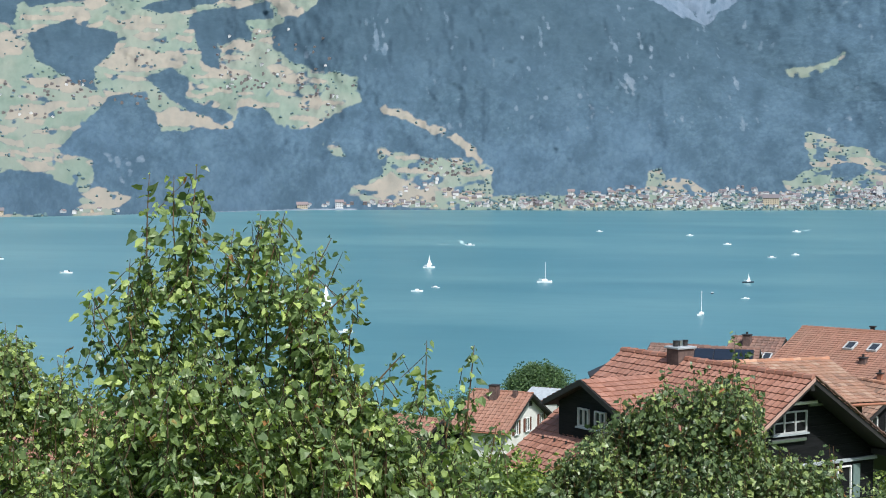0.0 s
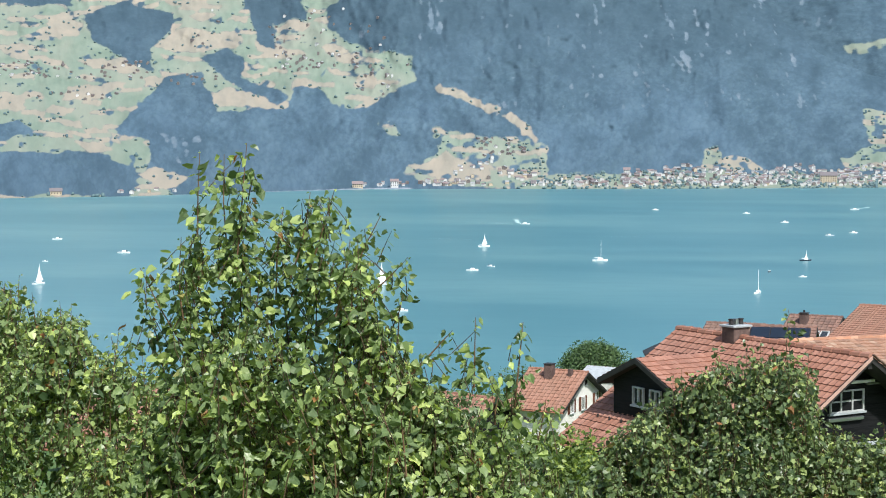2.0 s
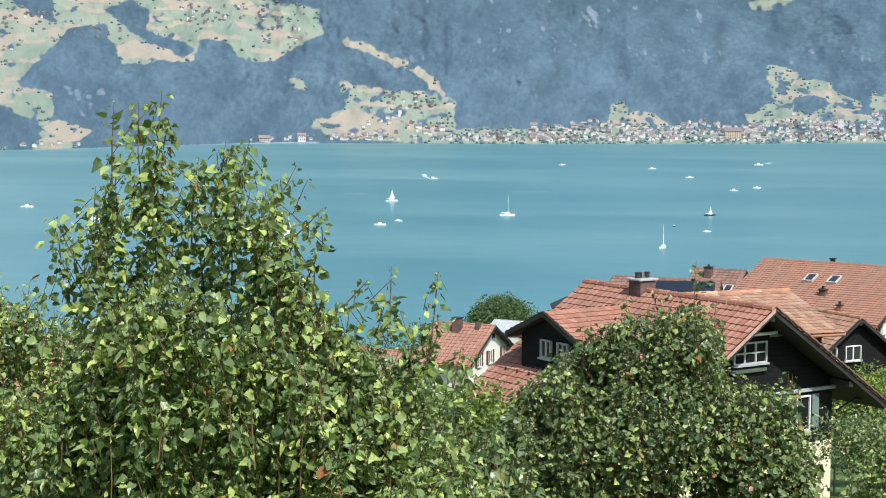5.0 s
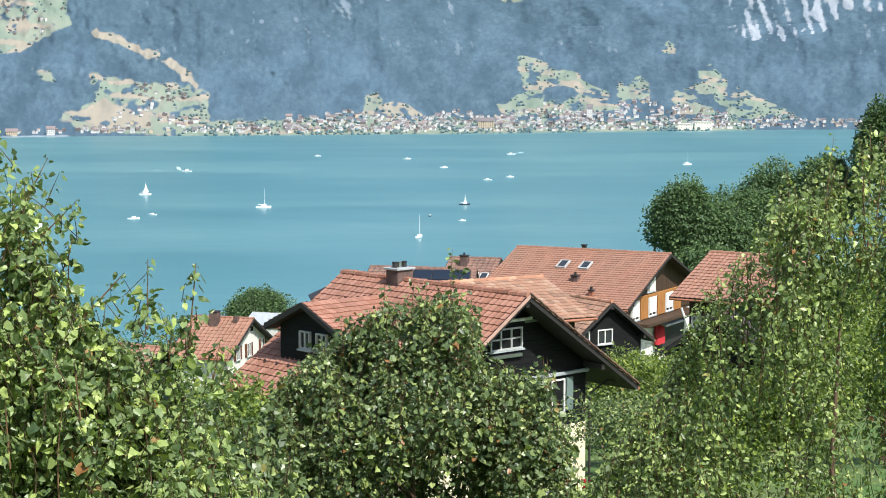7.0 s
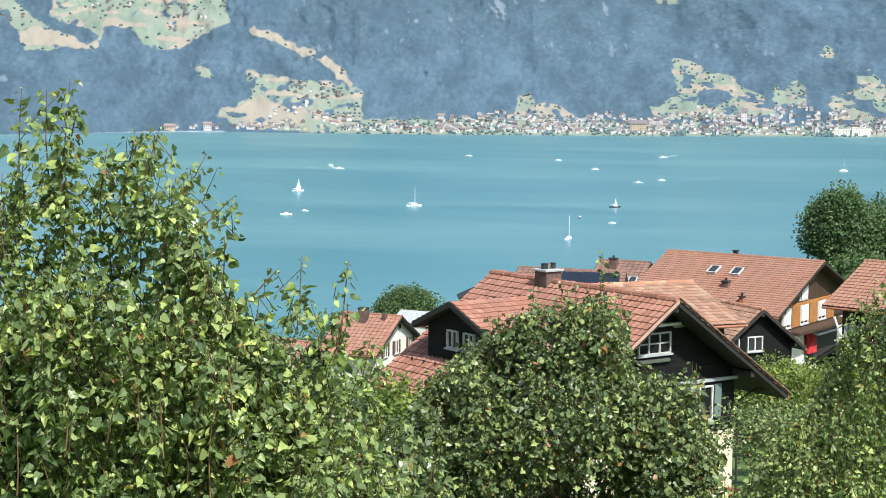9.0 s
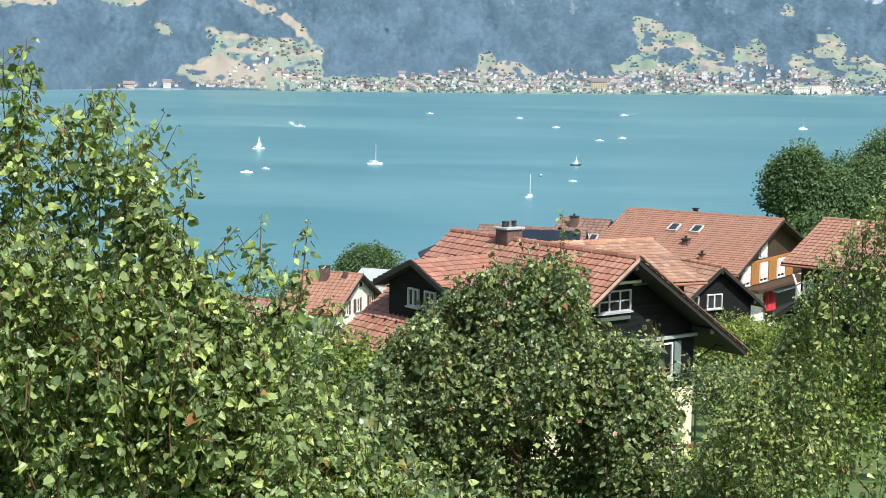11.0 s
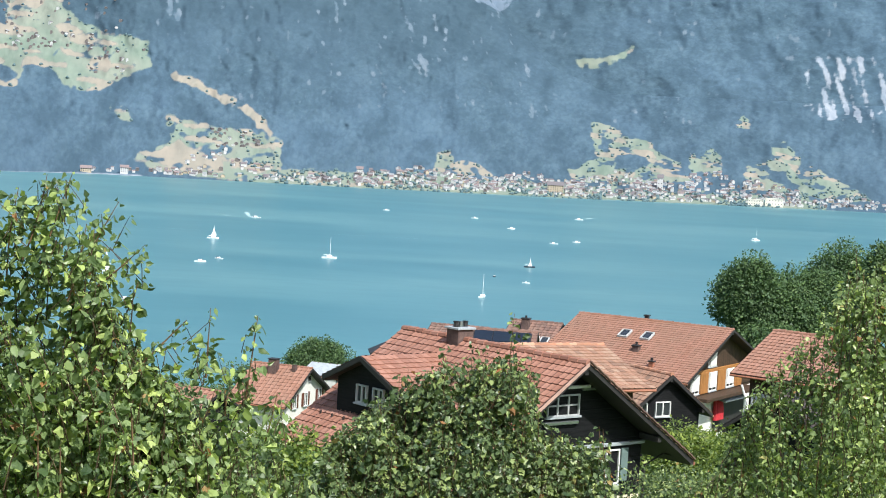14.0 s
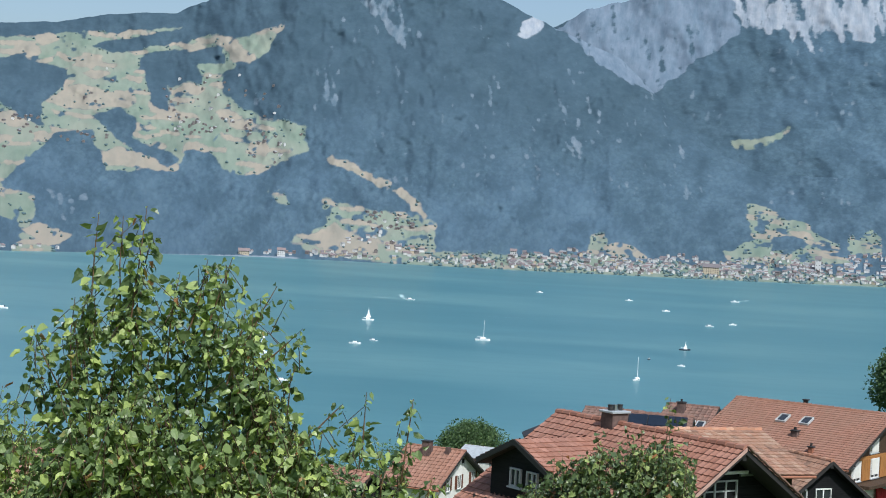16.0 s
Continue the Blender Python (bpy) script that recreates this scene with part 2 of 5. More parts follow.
M_CANE = rough_stuff("orange_brown_cane", (0.12, 0.072, 0.038), (0.21, 0.122, 0.062), 30, 0.6, 0.002)
M_TILE = piece_stuff("red_clay_tile", [(0.0, (0.245, 0.112, 0.076)), (0.5, (0.295, 0.143, 0.098)), (1.0, (0.345, 0.178, 0.130))], 6, stain=(0.30, 0.15, 0.11))
M_TILE_OLD = piece_stuff("weathered_clay_tile", [(0.0, (0.260, 0.130, 0.088)), (0.5, (0.285, 0.147, 0.102)), (1.0, (0.315, 0.168, 0.120))], 3, stain=(0.24, 0.15, 0.11))
M_TILE_MIX = piece_stuff("patchy_orange_tile", [(0.0, (0.24, 0.13, 0.085)), (0.5, (0.42, 0.20, 0.12)), (1.0, (0.46, 0.28, 0.19))], 3, stain=(0.30, 0.20, 0.14))
M_TILE_BROWN = piece_stuff("brown_tile", [(0.0, (0.14, 0.085, 0.07)), (1.0, (0.23, 0.13, 0.10))], 3)
M_DARKWOOD = rough_stuff("dark_stained_timber", (0.007, 0.008, 0.009), (0.016, 0.016, 0.017), 9, 0.75, 0.006, (1, 1, 14), spec=0.15)
M_BROWNWOOD = rough_stuff("brown_timber", (0.045, 0.028, 0.018), (0.09, 0.055, 0.034), 9, 0.7, 0.006, (6, 6, 1))
M_ORANGEWOOD = rough_stuff("honey_timber", (0.32, 0.14, 0.04), (0.42, 0.20, 0.065), 9, 0.6, 0.004, (6, 6, 1))
M_PLASTER = rough_stuff("white_render", (0.66, 0.65, 0.61), (0.76, 0.75, 0.71), 6, 0.9, 0.004, c3=(0.66, 0.64, 0.58))
M_CREAM = rough_stuff("cream_render", (0.68, 0.60, 0.42), (0.76, 0.68, 0.50), 6, 0.9, 0.004, c3=(0.62, 0.55, 0.40))
M_WHITE = plain("white_paint", (0.74, 0.74, 0.72), 0.5)
# white paint greyed: the chalet windows' shade is in the colour
M_FRAME = plain("greyed_white_frame", (0.42, 0.43, 0.43), 0.6)
M_DARK = plain("dark_trim", (0.03, 0.028, 0.028), 0.6)
M_BRICKY = rough_stuff("sooty_chimney", (0.09, 0.06, 0.055), (0.16, 0.11, 0.095), 8, 0.9, 0.01)
M_COPPER = plain("copper_sheet", (0.30, 0.13, 0.08), 0.45)
M_STEEL = plain("galvanised_sheet", (0.55, 0.57, 0.58), 0.35, 1.0)
M_ALU = plain("pale_sheet_roof", (0.34, 0.37, 0.39), 0.5)
M_TEAL = plain("teal_shutter", (0.13, 0.18, 0.17), 0.6)
M_PINK = plain("weathered_pink_board", (0.42, 0.27, 0.22), 0.7)
M_RED = plain("red_cloth", (0.42, 0.03, 0.04), 0.8)
M_SHUTTER = plain("brown_shutter", (0.13, 0.05, 0.03), 0.6)
M_SAIL = plain("white_boat", (0.85, 0.85, 0.84), 0.4)
M_HULLDARK = plain("dark_hull", (0.04, 0.05, 0.07), 0.4)
M_GLASS, nt_, b_ = material("window_glass", 0.05, spec=0.6)
b_.inputs["Base Color"].default_value = (0.03, 0.035, 0.04, 1)
M_SOLAR, nt_, b_ = material("solar_panel", 0.3, spec=0.5)
v_ = coords(nt_, (1, 1, 1))
nt_.links.new(ramp(nt_, noise_of(nt_, v_, 4), [(0.3, (0.008, 0.012, 0.020)), (0.7, (0.014, 0.020, 0.032))]), b_.inputs["Base Color"])


def water_stuff():
    m, nt, b = material("lake_water", 0.28, spec=0.22)
    streak = noise_of(nt, coords(nt, (0.0040, 0.0085, 1)), 1.0, 6.0, 0.62)
    wide = noise_of(nt, coords(nt, (0.0021, 0.0046, 1)), 1.0, 4.0, 0.55)
    chop = noise_of(nt, coords(nt, (0.030, 0.085, 1)), 1.0, 4.0, 0.65)
    c = ramp(nt, streak, [(0.34, (0.054, 0.168, 0.198)), (0.66, (0.082, 0.210, 0.236))])
    # wide pale bands and darker ripples are painted into the water's colour
    c = blend(nt, ramp(nt, wide, [(0.46, (0, 0, 0)), (0.64, (0.9, 0.9, 0.9))]), c, (0.112, 0.246, 0.260))
    c = blend(nt, ramp(nt, chop, [(0.36, (0.40, 0.40, 0.40)), (0.54, (0, 0, 0))]), c, (0.050, 0.158, 0.190))
    nt.links.new(c, b.inputs["Base Color"])
    rip = noise_of(nt, coords(nt, (0.02, 0.06, 1)), 1.0, 3.0)
    bump(nt, rip, b, 0.08, 1.0)
    return m


M_WATER = water_stuff()


# ---- the lake and the land ----
lake = new("water", mesh_from("water", [(-5200, 250, 0), (5200, 250, 0), (5200, 5200, 0), (-5200, 5200, 0)], [(0, 1, 2, 3)], [M_WATER]))
tagged(lake, "calm turquoise lake with pale streaks", "lake", kind="structure")


def ground_z(x, y):
    """The near hillside: it falls from the viewer's garden to the lake."""
    z = np.interp(y, [-400, -30, 0, 20, 50, 60, 130, 300, 430, 520], [190, 72, 65.2, 61.5, 55.6, 54.2, 44.0, 16, 1.5, -6])
    return z + 0.5 * (fbm(np.asarray(x) * 0.08 + 40, np.asarray(y) * 0.08 + 9, 3) - 0.5)


def grid_mesh(name, xs, ys, zf, mats):
    X, Y = np.meshgrid(xs, ys)
    Z = zf(X, Y)
    v = np.stack([X.ravel(), Y.ravel(), Z.ravel()], 1)
    n, m = len(xs), len(ys)
    i = np.arange((m - 1) * n).reshape(m - 1, n)[:, :-1].ravel()
    return mesh_from(name, v, np.stack([i, i + 1, i + n + 1, i + n], 1), mats, smooth=True)


ground = new("ground", grid_mesh("ground", np.linspace(-900, 900, 121), np.concatenate([np.linspace(-400, -10, 14), np.linspace(0, 140, 71), np.linspace(150, 520, 38)]), ground_z, [M_GRASS]))
tagged(ground, "grassy hillside falling towards the lake", "ground", kind="structure")

PATCHES = []


def patch(kind, *outline):
    """A field, wood or cliff on the far bank: bearing and height angle of its corners, traced to fit the camera's view.
    """
    PATCHES.append((kind, outline))


patch("meadow", (-23.79, 5.29), (-21.64, 5.43), (-16.30, 6.09), (-14.96, 5.77), (-13.38, 6.44), (-14.01, 5.74), (-15.38, 4.60), (-15.24, 3.86), (-14.45, 3.33), (-12.53, 2.97), (-12.33, 2.16), (-13.22, 1.65), (-14.34, 1.20), (-16.99, 1.24), (-19.22, 1.14), (-20.87, 1.05), (-23.58, 0.88))
patch("meadow", (-25.36, 4.61), (-31.53, 4.41), (-31.62, -1.89), (-20.13, -1.95), (-21.61, -0.72), (-22.15, 0.21), (-21.60, 0.97), (-20.67, 2.67), (-22.49, 4.31))
patch("meadow", (-28.83, 4.59), (-15.51, 4.62), (-15.52, 3.87), (-18.57, 3.13), (-21.27, 0.51), (-21.51, -1.96), (-29.02, -1.82))
patch("meadow", (-12.02, 0.70), (-10.47, 0.31), (-8.54, 0.31), (-7.94, -0.04), (-7.77, -1.44), (-9.21, -1.55), (-11.92, -1.35), (-12.80, -1.01), (-12.72, -0.68), (-11.68, -0.34))
patch("forest", (-23.49, 4.29), (-21.94, 4.78), (-20.56, 4.35), (-20.66, 3.79), (-21.22, 3.22), (-21.13, 2.47), (-21.95, 2.65), (-23.22, 3.55))
patch("forest", (-20.94, 6.07), (-18.74, 6.25), (-18.63, 5.97), (-20.91, 5.52), (-23.42, 5.14), (-23.45, 5.59))
patch("forest", (-19.80, 5.23), (-17.23, 5.89), (-15.00, 6.52), (-14.98, 6.14), (-16.65, 5.56), (-19.05, 5.01))
patch("forest", (-18.12, 5.08), (-15.42, 5.45), (-15.30, 4.99), (-16.24, 4.83), (-16.11, 4.27), (-17.13, 4.02), (-17.13, 3.13), (-17.76, 3.50), (-17.86, 4.34), (-18.11, 4.80))
patch("forest", (-19.59, 2.91), (-18.68, 3.29), (-18.16, 2.87), (-18.26, 2.24), (-17.02, 1.88), (-16.60, 1.59), (-17.00, 1.41), (-18.14, 1.81), (-18.91, 2.26))
patch("forest", (-21.27, 1.73), (-20.66, 2.28), (-19.62, 2.40), (-19.15, 1.43), (-19.21, 0.96), (-16.62, 1.24), (-16.47, 2.03), (-15.71, 1.96), (-15.01, 1.30), (-13.58, 1.25), (-13.23, 1.69), (-12.39, 2.16), (-11.70, 1.77), (-11.29, 1.41), (-11.83, 0.71), (-11.63, -0.24), (-12.72, -0.63), (-12.97, -1.27), (-14.20, -1.57), (-20.19, -1.68), (-20.51, -0.81), (-21.38, 0.17), (-22.48, 0.48), (-22.14, 0.97))
patch("forest", (-11.30, 1.51), (-10.52, 1.36), (-9.54, 1.03), (-8.91, 0.74), (-8.77, 0.36), (-10.47, 0.34), (-11.05, 0.50), (-11.55, 0.82))
patch("forest", (-28.63, -0.44), (-26.46, -0.19), (-22.97, -0.23), (-21.49, -1.01), (-22.07, -1.72), (-28.66, -1.61))
patch("forest", (-27.16, 0.56), (-25.52, 0.83), (-25.17, 0.45), (-26.45, 0.09))
patch("tan", (-12.11, 2.29), (-10.54, 1.69), (-9.56, 1.28), (-8.61, 0.79), (-8.18, 0.08), (-8.64, 0.31), (-9.24, 0.85), (-10.53, 1.42), (-11.70, 1.85))
patch("tan", (-19.25, 1.75), (-19.14, 1.34), (-16.71, 1.26), (-17.76, 1.71), (-18.80, 1.96))
patch("tan", (-12.72, -0.68), (-11.77, -0.54), (-11.40, -0.17), (-10.96, -0.59), (-10.03, -0.63), (-9.85, -1.20), (-11.16, -1.12), (-12.13, -0.98))
patch("tan", (-24.30, 3.99), (-23.49, 4.10), (-23.58, 3.58), (-25.73, 3.50))
patch("tan", (-23.96, 1.88), (-22.51, 2.08), (-22.60, 1.61), (-24.14, 1.47))
patch("tan", (-29.56, 1.80), (-25.39, 1.67), (-25.40, 1.12), (-29.57, 1.17))
patch("tan", (-21.17, 3.27), (-20.28, 3.89), (-18.24, 3.75), (-18.32, 3.37), (-19.88, 3.08))
patch("tan", (-17.13, 3.92), (-16.20, 4.21), (-16.28, 3.88), (-17.03, 3.74))
patch("tan", (-21.79, -1.00), (-21.05, -0.72), (-20.22, -1.10), (-20.50, -1.51))
patch("crag", (-21.12, 0.37), (-20.66, 0.31), (-20.28, 0.18), (-19.46, 0.38), (-19.40, 0.19), (-20.12, -0.08), (-20.15, -0.64), (-20.33, -0.61), (-20.42, -0.09), (-20.92, 0.10))
patch("meadow", (-13.66, 0.80), (-13.18, 0.83), (-12.92, 0.32), (-13.35, 0.43))
patch("meadow", (-15.12, 5.09), (-14.02, 5.83), (-13.51, 6.28), (-13.81, 5.56), (-14.54, 5.04))
patch("meadow", (-2.72, -0.56), (-2.64, -0.17), (-2.25, 0.00), (-2.08, -0.39), (-2.09, -0.87), (-2.70, -0.91))
patch("tan", (-2.11, -0.43), (-1.58, -0.36), (-1.00, -0.52), (-0.64, -0.85), (-1.97, -0.92))
patch("meadow", (2.51, 0.64), (2.56, 1.17), (3.17, 1.11), (3.60, 0.79), (4.42, 0.60), (4.74, 0.31), (5.28, 0.12), (5.81, -0.20), (6.04, -0.64), (4.14, -0.83), (2.03, -0.78), (1.88, -0.49), (2.80, -0.01), (2.70, 0.50))
patch("forest", (2.89, 0.69), (3.27, 0.64), (3.18, 0.22), (2.99, 0.22))
patch("forest", (3.56, 0.18), (4.32, 0.22), (4.71, -0.07), (4.14, -0.32), (3.37, -0.32))
patch("tan", (3.94, 0.41), (4.71, 0.25), (4.90, 0.06), (4.13, 0.18))
patch("tan", (4.90, 0.03), (5.66, -0.13), (5.57, -0.35), (4.99, -0.26))
patch("meadow", (5.88, 0.31), (6.23, 0.22), (6.56, 0.56), (6.98, 0.22), (6.89, -0.39), (6.04, -0.49))
patch("meadow", (7.65, -0.31), (7.83, 0.03), (8.67, 0.22), (8.57, 0.69), (9.00, 0.97), (9.46, 0.40), (9.54, 0.12), (10.17, 0.03), (10.73, -0.26), (11.70, -0.72), (11.94, -0.98), (9.81, -0.88), (8.69, -0.81), (7.75, -0.77))
patch("forest", (8.40, -0.07), (9.05, -0.12), (9.34, -0.45), (8.68, -0.45))
patch("meadow", (7.31, 1.24), (7.57, 1.72), (7.85, 1.29))
patch("meadow", (-7.43, -1.02), (-5.06, -1.15), (-5.06, -1.46), (-7.44, -1.49))
patch("meadow", (1.81, 3.24), (3.11, 3.40), (3.91, 3.94), (3.84, 3.62), (3.13, 3.08), (2.20, 2.92))
patch("rock", (-5.57, 6.47), (-5.34, 6.90), (-4.97, 7.18), (-4.51, 6.84), (-4.84, 6.58), (-5.22, 6.41))
patch("rockb", (0.87, 8.28), (1.75, 7.56), (2.45, 6.80), (3.28, 6.83), (4.43, 6.20), (5.50, 6.66), (7.31, 6.71), (7.16, 9.16), (1.67, 9.05))
patch("rockb", (9.30, 2.18), (9.74, 3.76), (16.93, 4.01), (16.98, 2.39), (13.42, 2.61), (12.53, 1.88), (11.98, 1.98), (11.62, 1.33), (11.06, 1.89), (10.33, 1.71))
patch("grey", (-4.18, 6.73), (-3.17, 7.56), (-1.69, 8.38), (1.51, 8.49), (1.98, 6.83), (0.54, 5.83), (-0.73, 4.74), (-1.89, 5.16))
patch("crag", (-3.62, 2.98), (-3.31, 3.19), (-2.99, 2.63), (-3.36, 2.32))
patch("crag", (5.43, 4.71), (5.78, 4.87), (5.74, 4.07), (5.31, 3.59))
patch("crag", (-10.85, 7.35), (-9.71, 7.61), (-9.25, 6.31), (-8.91, 5.38), (-9.63, 6.10))
patch("crag", (-14.35, 4.29), (-14.17, 4.49), (-14.06, 3.83), (-14.24, 3.54))
patch("crag", (-12.25, 4.99), (-11.69, 5.12), (-11.57, 3.70), (-12.01, 3.96))

EYE_Z = 68.0
KINDS = {"forest": 0, "meadow": 1, "tan": 2, "rock": 3, "grey": 4, "rockb": 3, "crag": 5}


def shore_r(az):
    return np.interp(az, [-50, -28, -22, -14, -5, 2, 13, 30, 50], [1900, 2150, 2230, 2570, 2600, 2690, 3040, 3300, 3400])


def front_top(az):
    return np.interp(az, [-50, -28, -22.7, -20.9, -19.1, -17, -16, -13, -8, -6.25, -4.2, -1.93, 1.07, 3, 10, 30, 50],
                     [4.6, 5.0, 5.74, 5.93, 6.31, 6.52, 7.0, 9.2, 9.0, 7.65, 6.76, 5.83, 3.02, 2.2, 2.2, 2.3, 2.3]) + 0.12 * (fbm(az * 3, az * 0 + 3.3, 4) - 0.5)


def back_top(az):
    return np.interp(az, [-50, -12, -4.4, -3.2, -1.66, 2, 6, 50], [4.0, 5.0, 6.7, 7.47, 7.82, 9.0, 10.0, 10.0]) + 0.25 * (fbm(az * 2.5, az * 0 + 8.3, 4) - 0.5)


def inside(px, py, outline):
    hit = np.zeros(px.shape, bool)
    n = len(outline)
    for k in range(n):
        (x1, y1), (x2, y2) = outline[k], outline[(k + 1) % n]
        if y1 == y2:
            continue
        cross = (y1 > py) != (y2 > py)
        hit ^= cross & (px < (x2 - x1) * (py - y1) / (y2 - y1) + x1)
    return hit


def cover(az, el):
    """What grows there: 0 forest, 1 meadow, 2 hay, 3 rock, 4 grey rock."""
    a = az + 0.42 * (fbm(az * 2.3, el * 3.5, 4) - 0.5)
    e = el + 0.26 * (fbm(az * 2.3 + 70, el * 3.5 + 31, 4) - 0.5)
    kind = np.zeros(az.shape, int)
    streak = fbm(az * 9.0 + 2.2 * el, el * 1.6, 5)
    for name, outline in PATCHES:
        hit = inside(a, e, outline)
        if name in ("rockb", "crag"):
            hit &= streak > np.where(name == "crag", 0.53, np.where((az < 8) & (el > 7.0), 0.43, 0.575))
        if name == "grey":
            hit &= streak > 0.33
        kind[hit] = KINDS[name]
    # mown strips and paler plots among the meadows
    plots = grain(np.floor(a * 1.4 + 0.9 * np.sin(e * 2.2)) * 7.7, np.floor(e * 6.5 + 0.5 * np.sin(a * 1.3) + 0.35 * a) * 3.3)
    kind[(kind == 1) & (plots > 0.62)] = 2
    # copses that break up the fields
    copse = fbm(az * 3.1 + 21, el * 5.5 + 4, 4)
    kind[((kind == 1) | (kind == 2)) & (copse > np.where(az > -12.5, 0.62, 0.72))] = 0
    # gardens between the village houses
    kind[(kind == 0) & (az > -9) & (az < 10.5) & (el < -0.98 + 0.55 * (copse - 0.5))] = 1
    # small bare crags in the steep woods
    crag = (fbm(az * 10 + 2.0 * el + 11, el * 3.0, 4) > 0.735) & (fbm(az * 0.9 + 3, el * 1.1, 2) > 0.50)
    kind[(kind == 0) & crag & (el > 1.2) & (az > -14)] = 5
    return kind


def far_sheet(name, az, rows, lo, hi, near_r, far_r, label, seed, relief=1.0):
    A, U = np.meshgrid(az, np.linspace(0, 1, rows))
    L, Hh = lo(A), hi(A)
    E = L + (Hh - L) * U
    bulge = fbm(A * 1.1 + seed, E * 1.0 + 3, 5) - 0.5
    gully = np.abs(fbm(A * 2.6 + 0.9 * E + seed, E * 0.45, 4) - 0.5)
    R = near_r(A) + (far_r - near_r(A)) * U**0.85 + relief * np.minimum(1, U * 6) * (120 * bulge + 22 * gully * np.minimum(1, U * 1.6))
    R = np.minimum(R, 4880)
    kind = cover(A, E)
    kind[:2][A[:2] < -12.5] = 3
    bumps = np.where(kind == 0, np.interp(E, [1.0, 2.5], [7.0, 4.0]) * (fbm(A * 8, E * 11 + seed, 3) - 0.5), 0)
    R = R - bumps * np.minimum(1, U * 20)
    Z = EYE_Z + R * np.tan(np.radians(E))
    Z[0] = np.minimum(Z[0], -3)
    rad = np.radians(A)
    v = np.stack([(R * np.sin(rad)).ravel(), (R * np.cos(rad)).ravel(), Z.ravel()], 1)
    n = len(az)
    i = np.arange((rows - 1) * n).reshape(rows - 1, n)[:, :-1].ravel()
    f = np.stack([i, i + 1, i + n + 1, i + n], 1)
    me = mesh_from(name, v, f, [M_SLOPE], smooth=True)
    # bearing from the camera times 3000 m, and height: slope grain fitted to its view
    along = np.stack([3000 * np.radians(A), Z, 0 * A], 2).astype(np.float32)
    me.attributes.new("bearing_and_up", "FLOAT_VECTOR", "POINT").data.foreach_set("vector", along.ravel())
    for word, group in (("cover", (1, 2, 3)), ("cover_rock", (4, 5))):
        share = np.zeros(A.shape + (4,))
        for k, g in enumerate(group):
            w_ = np.pad((kind == g).astype(float), 1, mode="edge")
            w_ = (w_[:-2] + 2 * w_[1:-1] + w_[2:]) / 4
            share[:, :, k] = (w_[:, :-2] + 2 * w_[:, 1:-1] + w_[:, 2:]) / 4
        me.color_attributes.new(word, "FLOAT_COLOR", "POINT").data.foreach_set("color", share.astype(np.float32).ravel())
    ob = new(name, me)
    tagged(ob, label, "mountain", kind="structure")
    return A, E, R, Z, kind


fine_az = np.concatenate([np.linspace(-60, -30.5, 40), np.linspace(-30, 17, 900), np.linspace(17.5, 60, 40)])
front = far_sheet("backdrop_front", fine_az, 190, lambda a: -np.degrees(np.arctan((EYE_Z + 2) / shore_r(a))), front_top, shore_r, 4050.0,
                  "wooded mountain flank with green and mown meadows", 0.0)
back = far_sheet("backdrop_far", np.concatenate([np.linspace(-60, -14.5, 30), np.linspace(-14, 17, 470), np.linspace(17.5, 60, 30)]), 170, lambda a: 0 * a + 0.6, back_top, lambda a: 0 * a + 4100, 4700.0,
                 "rocky mountain tinted by haze, with pale cliffs", 55.0, 0.45)


# ---- houses ----
def tile_mesh(name, w, c, mat):
    """One interlocking clay tile: a rolled edge on one side, a step at its foot. x across, y down the slope, z out."""
    xs, zs = (0.0, 0.18, 0.42, 0.8, 1.0), (0.0, 0.16, 0.0, -0.02, 0.05)
    top = [(x * w, 0.0, z * w * 0.5) for x, z in zip(xs, zs)]
    low = [(x * w, c * 1.12, z * w * 0.5 + 0.034) for x, z in zip(xs, zs)]
    foot = [(x * w, c * 1.12, z * w * 0.5 + 0.005) for x, z in zip(xs, zs)]
    v = top + low + foot
    f = [(i, i + 5, i + 6, i + 1) for i in range(4)] + [(i + 5, i + 10, i + 11, i + 6) for i in range(4)]
    return mesh_from(name, v, f, [mat])


